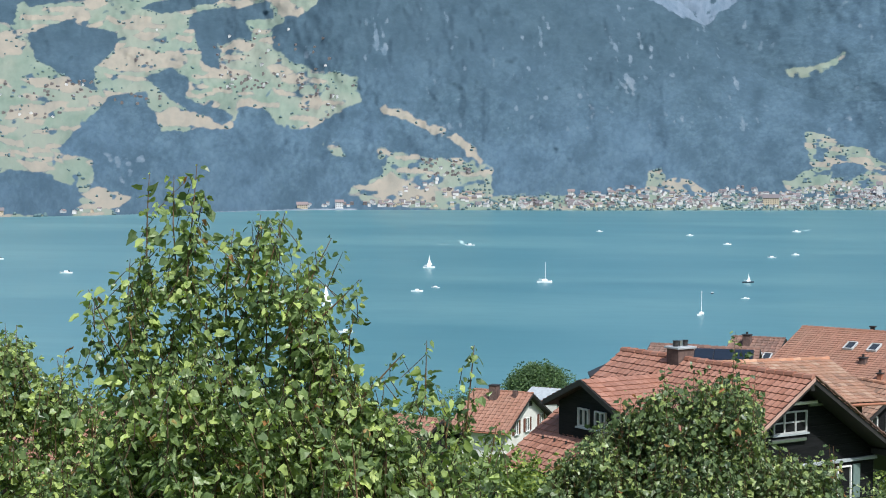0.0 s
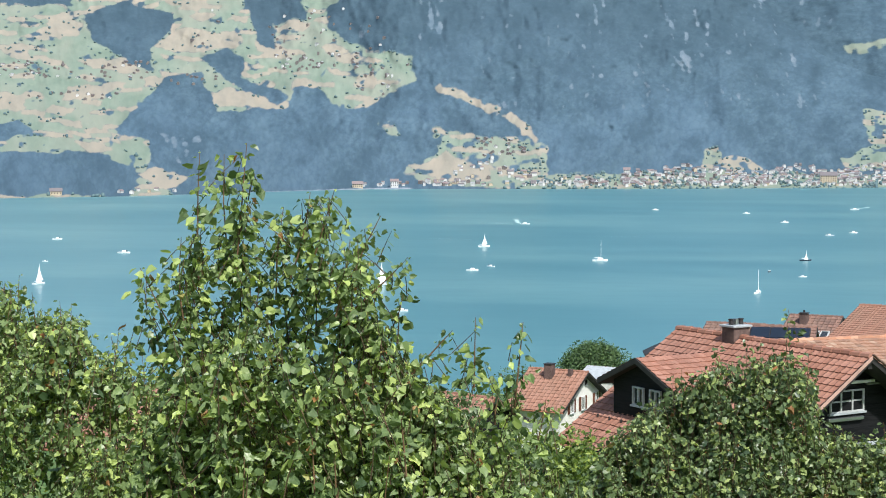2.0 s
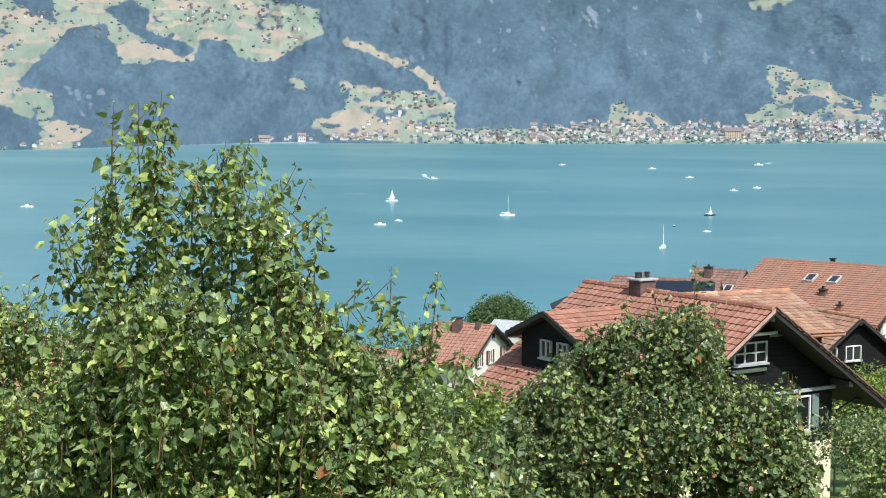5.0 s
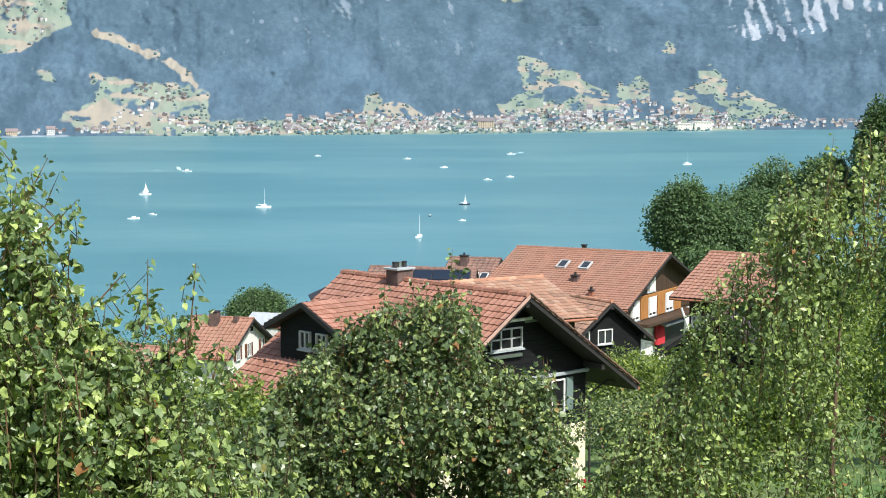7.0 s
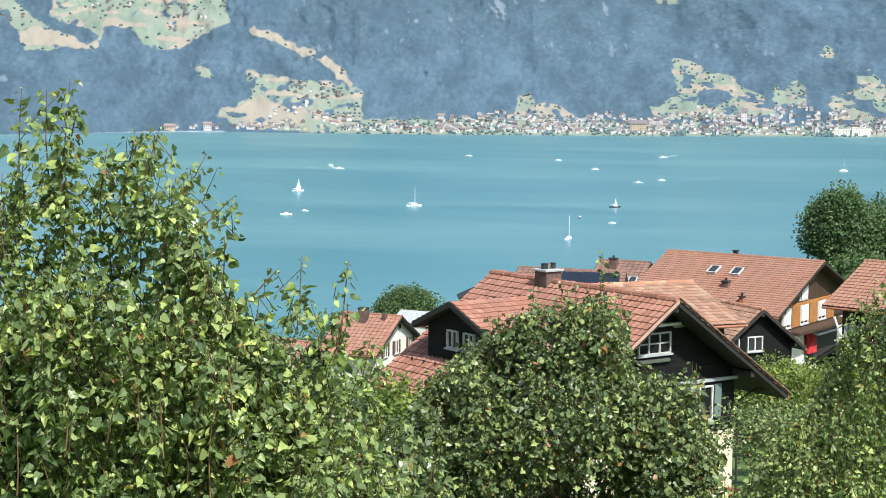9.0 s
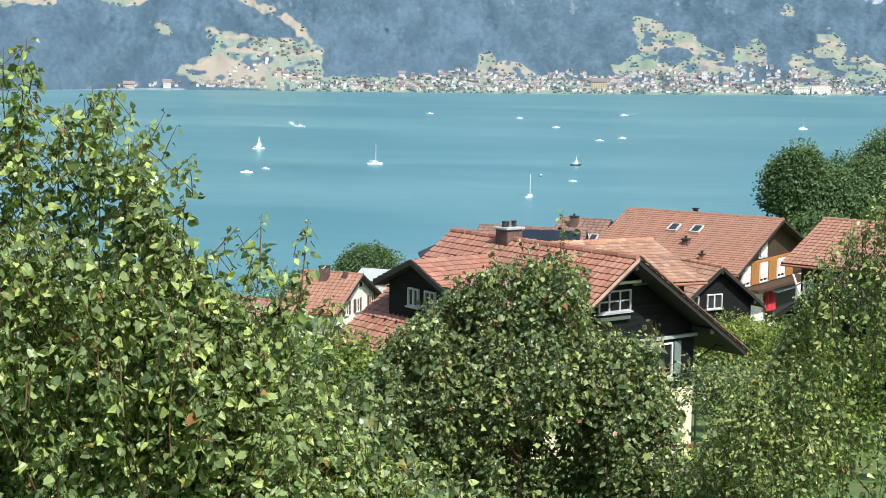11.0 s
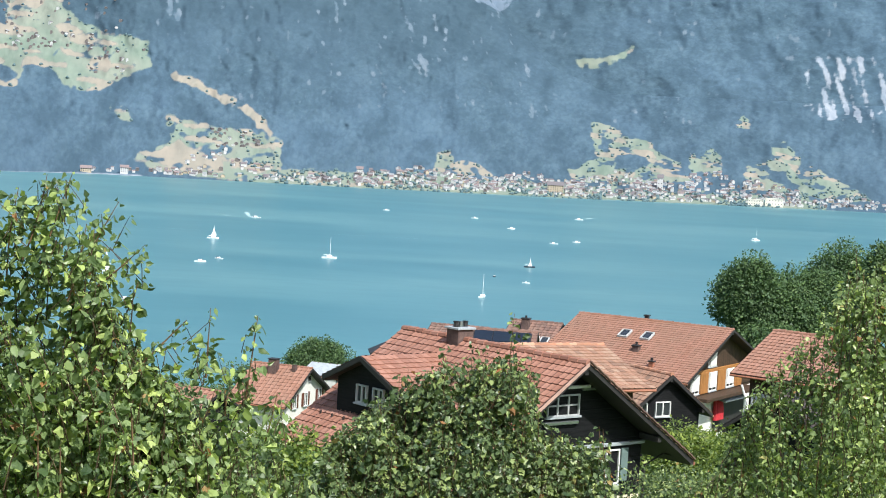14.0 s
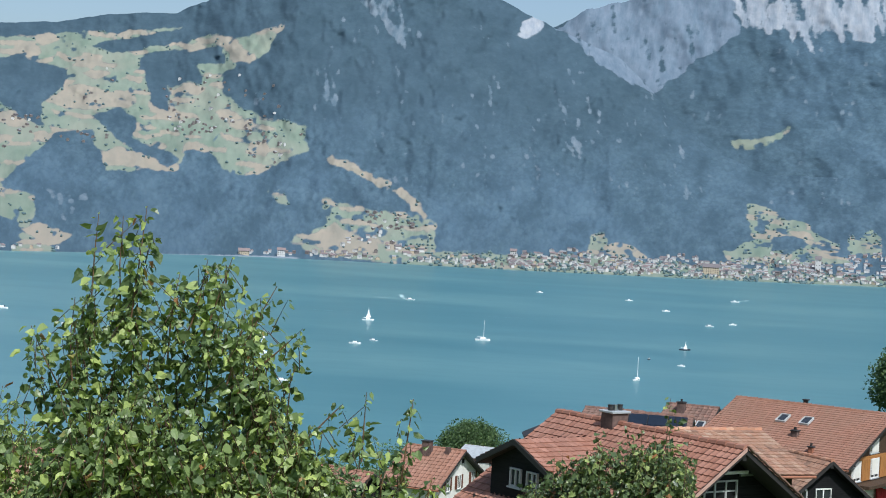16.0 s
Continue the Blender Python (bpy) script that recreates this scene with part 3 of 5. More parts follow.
def lay_tiles(roof, x_side, run, y0, length, z0, slope, w, c, mat_one, mat_many, singles, lift=0.03):
    """Covers one slope. x_side: -1 or 1; run: how far it goes sideways from the ridge; the first rows by the near gable are pieces of their own."""
    ca, sa = math.cos(slope), math.sin(slope)
    down, out = Vector((x_side * ca, 0, -sa)), Vector((x_side * sa, 0, ca))
    across = down.cross(out) * -1
    across = Vector((0, 1, 0)) if across.y > 0 else Vector((0, -1, 0))
    start = Vector((0, y0 if across.y > 0 else y0 + length, z0)) + out * lift
    # keep the frame right-handed so that the faces look outwards
    flip = across.cross(down).dot(out) < 0
    n_across, n_down = max(1, round(length / w)), max(1, round(run / ca / c))
    ww, cc = length / n_across, run / ca / n_down
    me = tile_mesh("tile", ww, cc, mat_one)
    if flip:
        me.flip_normals()
    base = np.array([v.co[:] for v in me.vertices])
    quads = np.array([p.vertices[:] for p in me.polygons])
    order = [(i, j) for j in range(n_down) for i in range(n_across)]
    order.sort(key=lambda ij: ij[0] if across.y > 0 else -ij[0])
    rot = Matrix((across, down, out)).transposed().to_4x4()
    V, F, k = [], [], 0
    for count, (i, j) in enumerate(order):
        p = start + across * (i * ww) + down * (j * cc + rnd(-0.006, 0.006)) + out * rnd(0, 0.008)
        if count < singles:
            shared("tile", me, roof, Matrix.Translation(p) @ rot)
        else:
            R = np.array(rot.to_3x3())
            V.append(base @ R.T + np.array(p))
            F.append(quads + k)
            k += len(base)
    if V:
        many = new("tiles", mesh_from("tiles", np.concatenate(V), np.concatenate(F), [mat_many]))
        many.parent = roof
        tagged(many, kind="stuff")


def island_stuff(name, stops, grain_scale=4, stain=(0.2, 0.14, 0.11)):
    m, nt, b = material(name, 0.75, spec=0.3)
    geo = nt.nodes.new("ShaderNodeNewGeometry")
    col = ramp(nt, geo.outputs["Random Per Island"], stops)
    n = noise_of(nt, coords(nt), grain_scale)
    wide = noise_of(nt, coords(nt), grain_scale * 0.2, 2.0)
    col = blend(nt, ramp(nt, n, [(0.45, (0, 0, 0)), (0.8, (0.55, 0.55, 0.55))]), col, stain)
    col = blend(nt, ramp(nt, wide, [(0.4, (0, 0, 0)), (0.7, (0.5, 0.5, 0.5))]), col, stain)
    nt.links.new(col, b.inputs["Base Color"])
    bump(nt, n, b, 0.3, 0.01)
    return m


MANY = {
    "red": island_stuff("red_clay_tiles", [(0.0, (0.245, 0.112, 0.076)), (0.5, (0.295, 0.143, 0.098)), (1.0, (0.345, 0.178, 0.130))], 4, (0.24, 0.13, 0.10)),
    "old": island_stuff("weathered_clay_tiles", [(0.0, (0.260, 0.130, 0.088)), (0.5, (0.285, 0.147, 0.102)), (1.0, (0.315, 0.168, 0.120))], 2, (0.24, 0.15, 0.11)),
    "mix": island_stuff("patchy_orange_tiles", [(0.0, (0.19, 0.115, 0.085)), (0.3, (0.30, 0.165, 0.11)), (0.7, (0.33, 0.185, 0.125)), (1.0, (0.38, 0.27, 0.20))], 2, (0.30, 0.20, 0.14)),
    "brown": island_stuff("brown_tiles", [(0.0, (0.14, 0.085, 0.07)), (1.0, (0.23, 0.13, 0.10))], 2),
    "dark": island_stuff("dark_tiles", [(0.0, (0.05, 0.04, 0.04)), (1.0, (0.09, 0.07, 0.065))], 2, (0.05, 0.05, 0.05)),
}
ONE = {"red": M_TILE, "old": M_TILE_OLD, "mix": M_TILE_MIX, "brown": M_TILE_BROWN, "dark": M_TILE_BROWN}


def window(parent, m, w, h, bars=2, cross=1, frame_mat=None, shutters=None, name="window"):
    """A framed window on a wall; m: its middle on the wall's face, y pointing into the wall."""
    frame_mat = frame_mat or M_WHITE
    bm = bmesh.new()
    t = 0.045
    o_ = [(-w / 2, -h / 2), (w / 2, -h / 2), (w / 2, h / 2), (-w / 2, h / 2)]
    i_ = [(-w / 2 + t, -h / 2 + t), (w / 2 - t, -h / 2 + t), (w / 2 - t, h / 2 - t), (-w / 2 + t, h / 2 - t)]
    ring = [[bm.verts.new((x, y, z)) for x, z in loop] for loop in (o_, i_) for y in (-0.09, 0.03)]
    for k in range(4):
        n_ = (k + 1) % 4
        bm.faces.new((ring[0][k], ring[0][n_], ring[2][n_], ring[2][k]))
        bm.faces.new((ring[0][n_], ring[0][k], ring[1][k], ring[1][n_]))
        bm.faces.new((ring[2][k], ring[2][n_], ring[3][n_], ring[3][k]))
    bm.transform(m)
    win = part(name, bm, frame_mat, parent)
    for k in range(1, bars):
        b = box(0.055, 0.08, h - 2 * t, pose(-w / 2 + w * k / bars, -0.03, 0))
        b.transform(m)
        part("mullion", b, frame_mat, win)
    for k in range(1, cross + 1):
        b = box(w - 2 * t, 0.05, 0.045, pose(0, -0.03, -h / 2 + h * k / (cross + 1)))
        b.transform(m)
        part("glazing_bar", b, frame_mat, win)
    for k in range(bars):
        b = box(w / bars - 0.04, 0.02, h - 0.12, pose(-w / 2 + w * (k + 0.5) / bars, -0.01, 0))
        b.transform(m)
        part("pane", b, M_GLASS, win)
    b = box(w + 0.12, 0.13, 0.05, pose(0, -0.065, -h / 2 - 0.028))
    b.transform(m)
    part("sill", b, M_ALU, win)
    if shutters:
        for s in (-1, 1):
            b = box(w * 0.5, 0.05, h, pose(s * (w * 0.76), -0.04, 0), bevel=0.008)
            for k in range(7):
                box(w * 0.42, 0.03, h * 0.05, pose(s * (w * 0.76), -0.07, -h * 0.42 + h * 0.14 * k, 25), bm=b)
            b.transform(m)
            part("shutter", b, shutters, parent)
    return win


def chimney(parent, x, y, z, w, d, h, mat=None, pots=0, cowl=False, name="chimney"):
    """A stack with a capping slab; z is its foot on the roof."""
    stack = part(name, box(w, d, h, pose(x, y, z + h / 2), bevel=0.015), mat or M_BRICKY, parent)
    part("cap", box(w + 0.12, d + 0.12, 0.07, pose(x, y, z + h + 0.035), bevel=0.012), M_ALU if pots > 1 else M_DARK, stack)
    for k in range(pots):
        px = x + (k - (pots - 1) / 2) * w / max(1, pots) * 0.9
        bm = tube([(px, y, z + h + 0.08), (px, y, z + h + 0.2 + 0.06 * (k % 2)), (px, y, z + h + 0.26)], [0.09, 0.08, 0.1], 8)
        part("pot", bm, M_STEEL if k % 2 else M_DARK, stack)
    if cowl:
        part("cowl", box(w * 0.9, d * 0.8, 0.05, pose(x, y, z + h + 0.24), bevel=0.01), M_WHITE, stack)
    return stack


def house(name, label, near, heading, L, w, drop, base, wall_half, gable_in, wall_mat, tiles, tile_w=0.3, tile_c=0.36, singles=0, low_mat=None, low_h=0.0,
          right_singles=0, fascia=None, thick=0.12):
    """A gabled house. near: the ridge's end over the near gable; heading: degrees; local x across the gable, y along the ridge, z up from base."""
    th = radians(heading)
    root = new(name)
    root.matrix_world = pose(near[0], near[1], base, 0, 0, 90 - heading)
    tagged(root, label, "house")
    zr = near[2] - base
    slope = math.atan2(drop, w)
    k = drop / w
    # roof slabs with a dark edge board
    o = thick / math.cos(slope)
    bm = prism([(-w, zr - drop), (0, zr), (w, zr - drop), (w, zr - drop - o), (0, zr - o), (-w, zr - drop - o)], L)
    roof = part("roof", bm, fascia or M_DARK, root, "tiled gable roof")
    lay_tiles(roof, -1, w, 0.0, L, zr, slope, tile_w, tile_c, ONE[tiles], MANY[tiles], singles)
    lay_tiles(roof, 1, w, 0.0, L, zr, slope, tile_w, tile_c, ONE[tiles], MANY[tiles], right_singles)
    # round ridge caps
    n = max(2, int(L / 0.38))
    bm = tube([(0, 0, 0.03), (0, L / n * 1.04, 0.015)], [0.125, 0.105], 8)
    cap = part("ridge_cap", bm, ONE[tiles], roof)
    cap.location.z = zr
    for i in range(1, n):
        shared("ridge_cap", cap.data, roof, pose(0, L * i / n, zr + rnd(-0.01, 0.01)))
    # verge boards and gutters
    for y in (-0.03, L + 0.0):
        for s in (-1, 1):
            bm = prism([(0, zr + 0.03), (s * w, zr - drop + 0.03), (s * w, zr - drop - o), (0, zr - o)], 0.03)
            bm.transform(pose(0, y, 0))
            part("verge_board", bm, fascia or M_DARK, roof)
    for s in (-1, 1):
        part("gutter", tube([(s * (w + 0.05), 0, zr - drop - 0.08), (s * (w + 0.05), L, zr - drop - 0.1)], [0.065, 0.065], 8), M_COPPER, roof)
    # walls
    h = wall_half
    top = zr - k * h - o + 0.02
    a, b = gable_in, L - gable_in

    def wall(outline, y, mat):
        bm = prism(outline, 0.25)
        bm.transform(pose(0, y, 0))
        return part("wall", bm, mat, root)

    if low_h:
        for y in (a - 0.03, b - 0.22):
            wall([(-h, 0), (h, 0), (h, low_h), (-h, low_h)], y, low_mat)
    for y in (a, b - 0.25):
        wall([(-h, low_h), (h, low_h), (h, top), (0, zr - o), (-h, top)], y, wall_mat)
    for s in (-1, 1):
        if low_h:
            part("wall", box(0.28, b - a - 0.5, low_h, pose(s * (h - 0.125), (a + b) / 2, low_h / 2)), low_mat, root)
        part("wall", box(0.25, b - a - 0.5, top - low_h, pose(s * (h - 0.125), (a + b) / 2, low_h + (top - low_h) / 2)), wall_mat, root)
    # purlin ends under the verge
    for x in (0, -h * 0.98, h * 0.98):
        part("purlin", box(0.16, a * 0.9, 0.18, pose(x, a * 0.5, zr - k * abs(x) - o - 0.1)), fascia or M_DARK, root)
    return root, zr, k


# the dark chalet below the viewer
chalet, zr, k = house("chalet", "dark timber chalet with a red clay tile roof and dormer", (2.58, 50, 61.87), 47.8, 8.9, 4.95, 3.30, 55.0, 3.45, 0.9,
                      M_DARKWOOD, "red", 0.25, 0.28, 300, M_CREAM, 2.5)
window(chalet, pose(-0.12, 0.9, 5.5), 1.35, 0.66, 3, 1, M_FRAME)
b_ = box(1.4, 0.14, 0.11, pose(-0.2, 0.82, 4.98), bevel=0.02)
part("window_ledge", b_, M_STEEL, chalet, "pale metal window ledge")
part("beam", box(3.2, 0.12, 0.10, pose(1.9, 0.82, 4.17), bevel=0.01), M_ALU, chalet, "white painted cross beam")
part("beam", box(1.3, 0.1, 0.07, pose(1.3, 0.84, 5.96), bevel=0.01), M_STEEL, chalet)
window(chalet, pose(2.15, 0.9, 3.45), 0.6, 1.1, 1, 0, name="balcony_door")
window(chalet, pose(-1.6, 0.9, 3.55), 1.1, 1.0, 2, 1)
part("downpipe", tube([(3.62, 0.85, 0.2), (3.62, 0.85, 3.4), (4.3, 0.7, 3.75), (4.85, 0.6, 3.62)], [0.035] * 4, 8), M_DARK, chalet)
for z in np.arange(2.9, zr - 1.0, 0.32):
    half = min(3.44, (zr - 0.3 - z) / k)
    part("cladding_board", box(half * 2, 0.035, 0.312, pose(0, 0.885, float(z), -0.5)), M_DARKWOOD, chalet)
part("shutter", box(0.3, 0.06, 1.05, pose(2.66, 0.83, 3.5), bevel=0.01), M_TEAL, chalet, "teal green folding shutter")
part("lintel", box(1.7, 0.1, 0.09, pose(0.1, 0.83, 6.05), bevel=0.01), M_WHITE, chalet)
bm = prism([(0, zr + 0.06), (-4.97, zr - 3.30 + 0.06), (-4.97, zr - 3.30 - 0.05), (0, zr - 0.05)], 0.03)
bm.transform(pose(0, -0.065, 0))
part("verge_trim", bm, M_PINK, chalet, "weathered pinkish verge board")
n_ = 16
for i in range(n_):
    f_ = (i + 0.5) / n_
    part("verge_tile", box(0.38, 0.1, 0.05, pose(4.95 * f_, -0.07, zr - 3.30 * f_ + 0.09, 0, 33.7 + 4, 0), bevel=0.012), M_TILE_BROWN, chalet)
# its dormer
dz, dy, dx = 6.42, 6.1, -3.6
dk = 0.44
dw = 1.95
reach = -(zr - dz) / k
bm = prism([(-dw, dz - dw * dk), (0, dz), (dw, dz - dw * dk), (dw, dz - dw * dk - 0.16), (0, dz - 0.16), (-dw, dz - dw * dk - 0.16)], 3.6)
bm.transform(pose(dx - 0.28, dy, 0, 0, 0, -90))
dormer = part("dormer", bm, M_DARK, chalet, "dark boarded dormer with a tiled roof")
drm = new("dormer_roof")
drm.parent = chalet
drm.matrix_basis = pose(dx - 0.28, dy, 0, 0, 0, -90)
lay_tiles(drm, -1, dw, 0.0, 3.6, dz, math.atan(dk), 0.25, 0.28, M_TILE, MANY["red"], 0)
lay_tiles(drm, 1, dw, 0.0, 3.6, dz, math.atan(dk), 0.25, 0.28, M_TILE, MANY["red"], 0)
for side in (-1, 1):
    bm = prism([(0, dz + 0.03), (side * dw, dz - dw * dk + 0.03), (side * dw, dz - dw * dk - 0.14), (0, dz - 0.14)], 0.04)
    bm.transform(pose(dx - 0.33, dy, 0, 0, 0, -90))
    part("verge_board", bm, M_DARK, dormer)
bm = prism([(-1.5, 3.6), (1.5, 3.6), (1.5, dz - 1.5 * dk - 0.14), (0, dz - 0.15), (-1.5, dz - 1.5 * dk - 0.14)], 2.4)
bm.transform(pose(dx, dy, 0, 0, 0, -90))
part("wall", bm, M_DARKWOOD, dormer)
for wy in (6.26, 5.41):
    window(chalet, pose(dx, wy + 0.0, 5.22, 0, 0, -90), 0.54, 0.58, 2, 0, M_FRAME)
chimney(chalet, 0.0, 5.95, zr - 0.35, 0.66, 0.58, 0.70, M_BRICKY, pots=3)
for i in range(13):
    part("snow_guard", box(0.06, 0.03, 0.1, pose(-3.9, 0.6 + 0.62 * i, zr - 3.9 * k + 0.12)), M_DARK, chalet)

# the large house behind it
big, zr2, k2 = house("farmhouse", "large farmhouse with red tiles and honey timber gable", (15.0, 110, 57.3), 29, 11.3, 7.2, 2.85, 47.0, 6.3, 0.8,
                     M_BROWNWOOD, "old", 0.26, 0.30, 0, M_PLASTER, 6.2)
part("gable_board", box(11.4, 0.06, 1.2, pose(0.1, 0.76, 7.0)), M_BROWNWOOD, big, "brown timber boarding")
part("beam", box(9.4, 0.14, 0.2, pose(-0.4, 0.72, 7.72), bevel=0.02), M_ORANGEWOOD, big)
for x in (-4.4, -1.5, 1.5):
    window(big, pose(x, 0.72, 7.0), 1.3, 1.25, 2, 0)
    part("blind", box(1.15, 0.03, 1.0, pose(x, 0.62, 7.1)), M_PLASTER, big, "lowered pale blind")
for x in (-2.95, 0.0, 2.9):
    part("shutter", box(1.3, 0.07, 1.35, pose(x, 0.66, 7.0), bevel=0.01), M_ORANGEWOOD, big)
window(big, pose(-1.5, 0.8, 8.45), 1.25, 1.0, 1, 0)
part("blind", box(1.05, 0.03, 0.9, pose(-1.5, 0.68, 8.47)), M_PLASTER, big)
part("balcony_slab", box(9.4, 1.3, 0.22, pose(-0.2, 0.2, 6.15), bevel=0.02), M_BROWNWOOD, big)
part("canopy", box(3.4, 0.9, 0.12, pose(0.6, 0.25, 5.8, 14), bevel=0.02), M_ALU, big, "weathered grey canopy sheet")
# solid dark panel stands in for the shade inside the garage
part("garage_opening", box(5.2, 0.06, 2.0, pose(1.8, 0.72, 4.8)), M_DARK, big)
for j in range(5):
    part("curtain", tube([(-1.1 + 0.27 * j, 0.55, 5.7), (-1.05 + 0.27 * j, 0.52, 5.0), (-1.1 + 0.27 * j, 0.5, 4.4)], [0.11, 0.14, 0.16], 7), M_RED, big, "hanging red cloth")


def skylight(parent, x, y, z, tilt, w=0.8, h=1.15):
    """A roof window lying on the left slope."""
    m = pose(x, y, z) @ Matrix.Rotation(-tilt, 4, "Y")
    b = bmesh.new()
    for dx_, dy_, sx, sy in ((-h / 2, 0, 0.07, w), (h / 2, 0, 0.07, w), (0, -w / 2, h, 0.07), (0, w / 2, h, 0.07)):
        box(sx, sy, 0.14, pose(dx_, dy_, 0.06), bm=b)
    b.transform(m)
    f = part("skylight", b, M_FRAME, parent)
    g = box(h - 0.1, w - 0.1, 0.03, pose(0, 0, 0.07))
    g.transform(m)
    part("pane", g, M_GLASS, f)


tilt2 = math.atan(k2)
for y_, x_ in ((6.75, -2.26), (5.12, -2.27)):
    skylight(big, x_, y_, zr2 + x_ * k2 + 0.08, tilt2, 0.62, 0.95)
chimney(big, 0.2, 6.34, zr2 - 0.5, 0.26, 0.26, 0.8, M_DARK)
chimney(big, -4.14, 5.00, zr2 - 4.14 * k2 - 0.4, 0.42, 0.42, 0.75, M_BRICKY, 1)
chimney(big, -5.85, 3.10, zr2 - 5.85 * k2 - 0.4, 0.3, 0.3, 0.75, M_COPPER, 1)

# neighbours
patchy, zr3, k3 = house("barn", "barn with a patchy orange tile roof", (4.76, 80, 59.12), -28, 9.5, 4.74, 1.35, 53.0, 4.0, 0.7, M_BROWNWOOD, "mix", 0.30, 0.34)
annex, zr4, k4 = house("timber_shed", "small dark timber shed with a tiled gable roof", (8.55, 84, 57.38), 56.6, 3.4, 2.75, 2.06, 50.5, 2.2, 0.4, M_DARKWOOD, "mix", 0.3, 0.34)
window(annex, pose(-0.2, 0.4, zr4 - 1.75), 0.95, 0.75, 2, 0)
window(annex, pose(-1.55, 0.4, zr4 - 1.75), 0.7, 0.7, 2, 0)
side, zr5, k5 = house("side_house", "house with red tile roof and dark wooden walls", (20.35, 91.6, 58.85), 34.8, 6.3, 4.9, 2.05, 49.0, 3.9, 0.7, M_BROWNWOOD, "old", 0.30, 0.35)
def world_part(name, bm, mat, root, label=""):
    """A part given in the place's own metres."""
    bm.transform(root.matrix_world.inverted())
    return part(name, bm, mat, root, label)


world_part("pole", tube([(12.86, 90, 56.35), (13.25, 90, 55.3)], [0.06, 0.06], 8), M_WHITE, side, "white metal pole")
world_part("balcony_panel", box(0.95, 0.08, 0.7, pose(13.95, 90.5, 55.5, 0, 0, -20), bevel=0.01), M_ALU, side, "grey balcony panel")
world_part("rear_dormer_roof", box(1.1, 1.2, 0.12, pose(-4.05, 57.0, 61.18, 0, -25, 8), bevel=0.02), M_DARK, chalet, "dark edge of the rear dormer roof")
low, zr6, k6 = house("lean_shed", "low dark shed with a dark tiled roof", (12.35, 76, 57.75), 116, 3.0, 2.55, 1.85, 52.0, 2.3, 0.5, M_DARKWOOD, "dark", 0.4, 0.4)
white, zr7, k7 = house("white_house", "white rendered house with red tile roof and brown shutters", (-15.85, 140, 48.95), 18, 5.6, 4.95, 2.7, 42.0, 4.3, 0.6, M_PLASTER, "old", 0.42, 0.46)
for x in (-2.1, 0.1, 2.9):
    window(white, pose(x, 0.6, 4.3), 0.75, 1.15, 2, 0, shutters=M_SHUTTER)
window(white, pose(0.7, 0.6, 6.0), 0.35, 0.4, 1, 0, frame_mat=M_DARK)
chimney(white, -0.9, 3.2, zr7 - 0.7, 0.75, 0.7, 1.3, M_BRICKY)
part("small_chimney", box(0.35, 0.35, 0.7, pose(-0.6, 1.4, zr7 - 0.1)), M_BRICKY, white)
grey, zr8, k8 = house("pale_shed", "shed with a pale sheet metal roof", (-14.6, 160, 46.6), 20, 4.0, 2.2, 0.9, 38.0, 2.2, 0.3, M_PLASTER, "brown", 0.5, 0.5)
part("sheet_roof", box(2.4, 4.1, 0.06, pose(-1.12, 2.0, zr8 - 0.34, 0, -22.2, 0)), M_ALU, grey, "pale metal sheeting")
hip_a, zra, ka = house("brown_house", "house with a brown tile roof and dark solar panels", (-1.2, 130, 54.3), 12, 4.6, 4.2, 1.5, 43.0, 3.6, 0.6, M_BROWNWOOD, "brown", 0.45, 0.45)
solar_base, zrs, ks = house("solar_house", "low brown tiled house carrying solar panels", (1.95, 96, 57.8), 4, 3.9, 3.4, 1.25, 50.0, 2.9, 0.4, M_BROWNWOOD, "brown", 0.4, 0.4)
array = new("solar_array")
array.matrix_world = solar_base.matrix_world @ Matrix.Translation((-1.75, 1.95, zrs - 1.75 * ks + 0.16)) @ Matrix.Rotation(-math.atan(ks), 4, "Y")
tagged(array, "dark blue solar panels on a brown tiled roof", "solar panel")
part("frame", box(2.7, 3.3, 0.06, bevel=0.01), M_DARK, array)
for i in range(2):
    for j in range(3):
        part("panel", box(1.26, 1.02, 0.05, pose(-0.66 + 1.32 * i, -1.08 + 1.08 * j, 0.05)), M_SOLAR, array)
hip_b, zrb, kb = house("brown_gable_house", "brown tiled house with a chimney and skylights", (4.75, 136, 54.4), 16, 4.3, 5.4, 2.2, 43.0, 4.6, 0.6, M_BROWNWOOD, "brown", 0.45, 0.45)
chimney(hip_b, -1.2, 2.8, zrb - 0.9, 0.6, 0.6, 1.2, M_BRICKY, 1)
for y_ in (0.7, 1.5):
    skylight(hip_b, -3.2, y_, zrb - 3.2 * kb + 0.08, math.atan(kb), 0.6, 1.3)
mid_low, _, _ = house("garden_house", "low dark tiled house half hidden by trees", (-20.2, 120, 49.55), 30, 6.0, 3.6, 2.0, 44.0, 3.0, 0.6, M_DARKWOOD, "old", 0.42, 0.44)
left_low, _, _ = house("pink_roof_house", "house with a pinkish tile roof behind trees", (-27.0, 82, 55.2), 15, 9.0, 5.0, 2.6, 49.0, 4.2, 0.6, M_BROWNWOOD, "old", 0.30, 0.35)


# ---- leaves and trees ----
def leaf_shape(half):
    """A leaf's outline on both sides of its rib, as a fan round a sunken middle."""
    v = np.array([(0, 0.06, 0)] + half + [(0, 1.0, -0.14)] + [(-x, y, z) for x, y, z in half[::-1]] + [(0, 0.45, -0.06)])
    n = len(v) - 1
    return v, np.array([(n, i, (i + 1) % n) for i in range(n)])


HEART = leaf_shape([(0.31, 0.02, 0.06), (0.44, 0.32, 0.07), (0.27, 0.70, 0.02)])
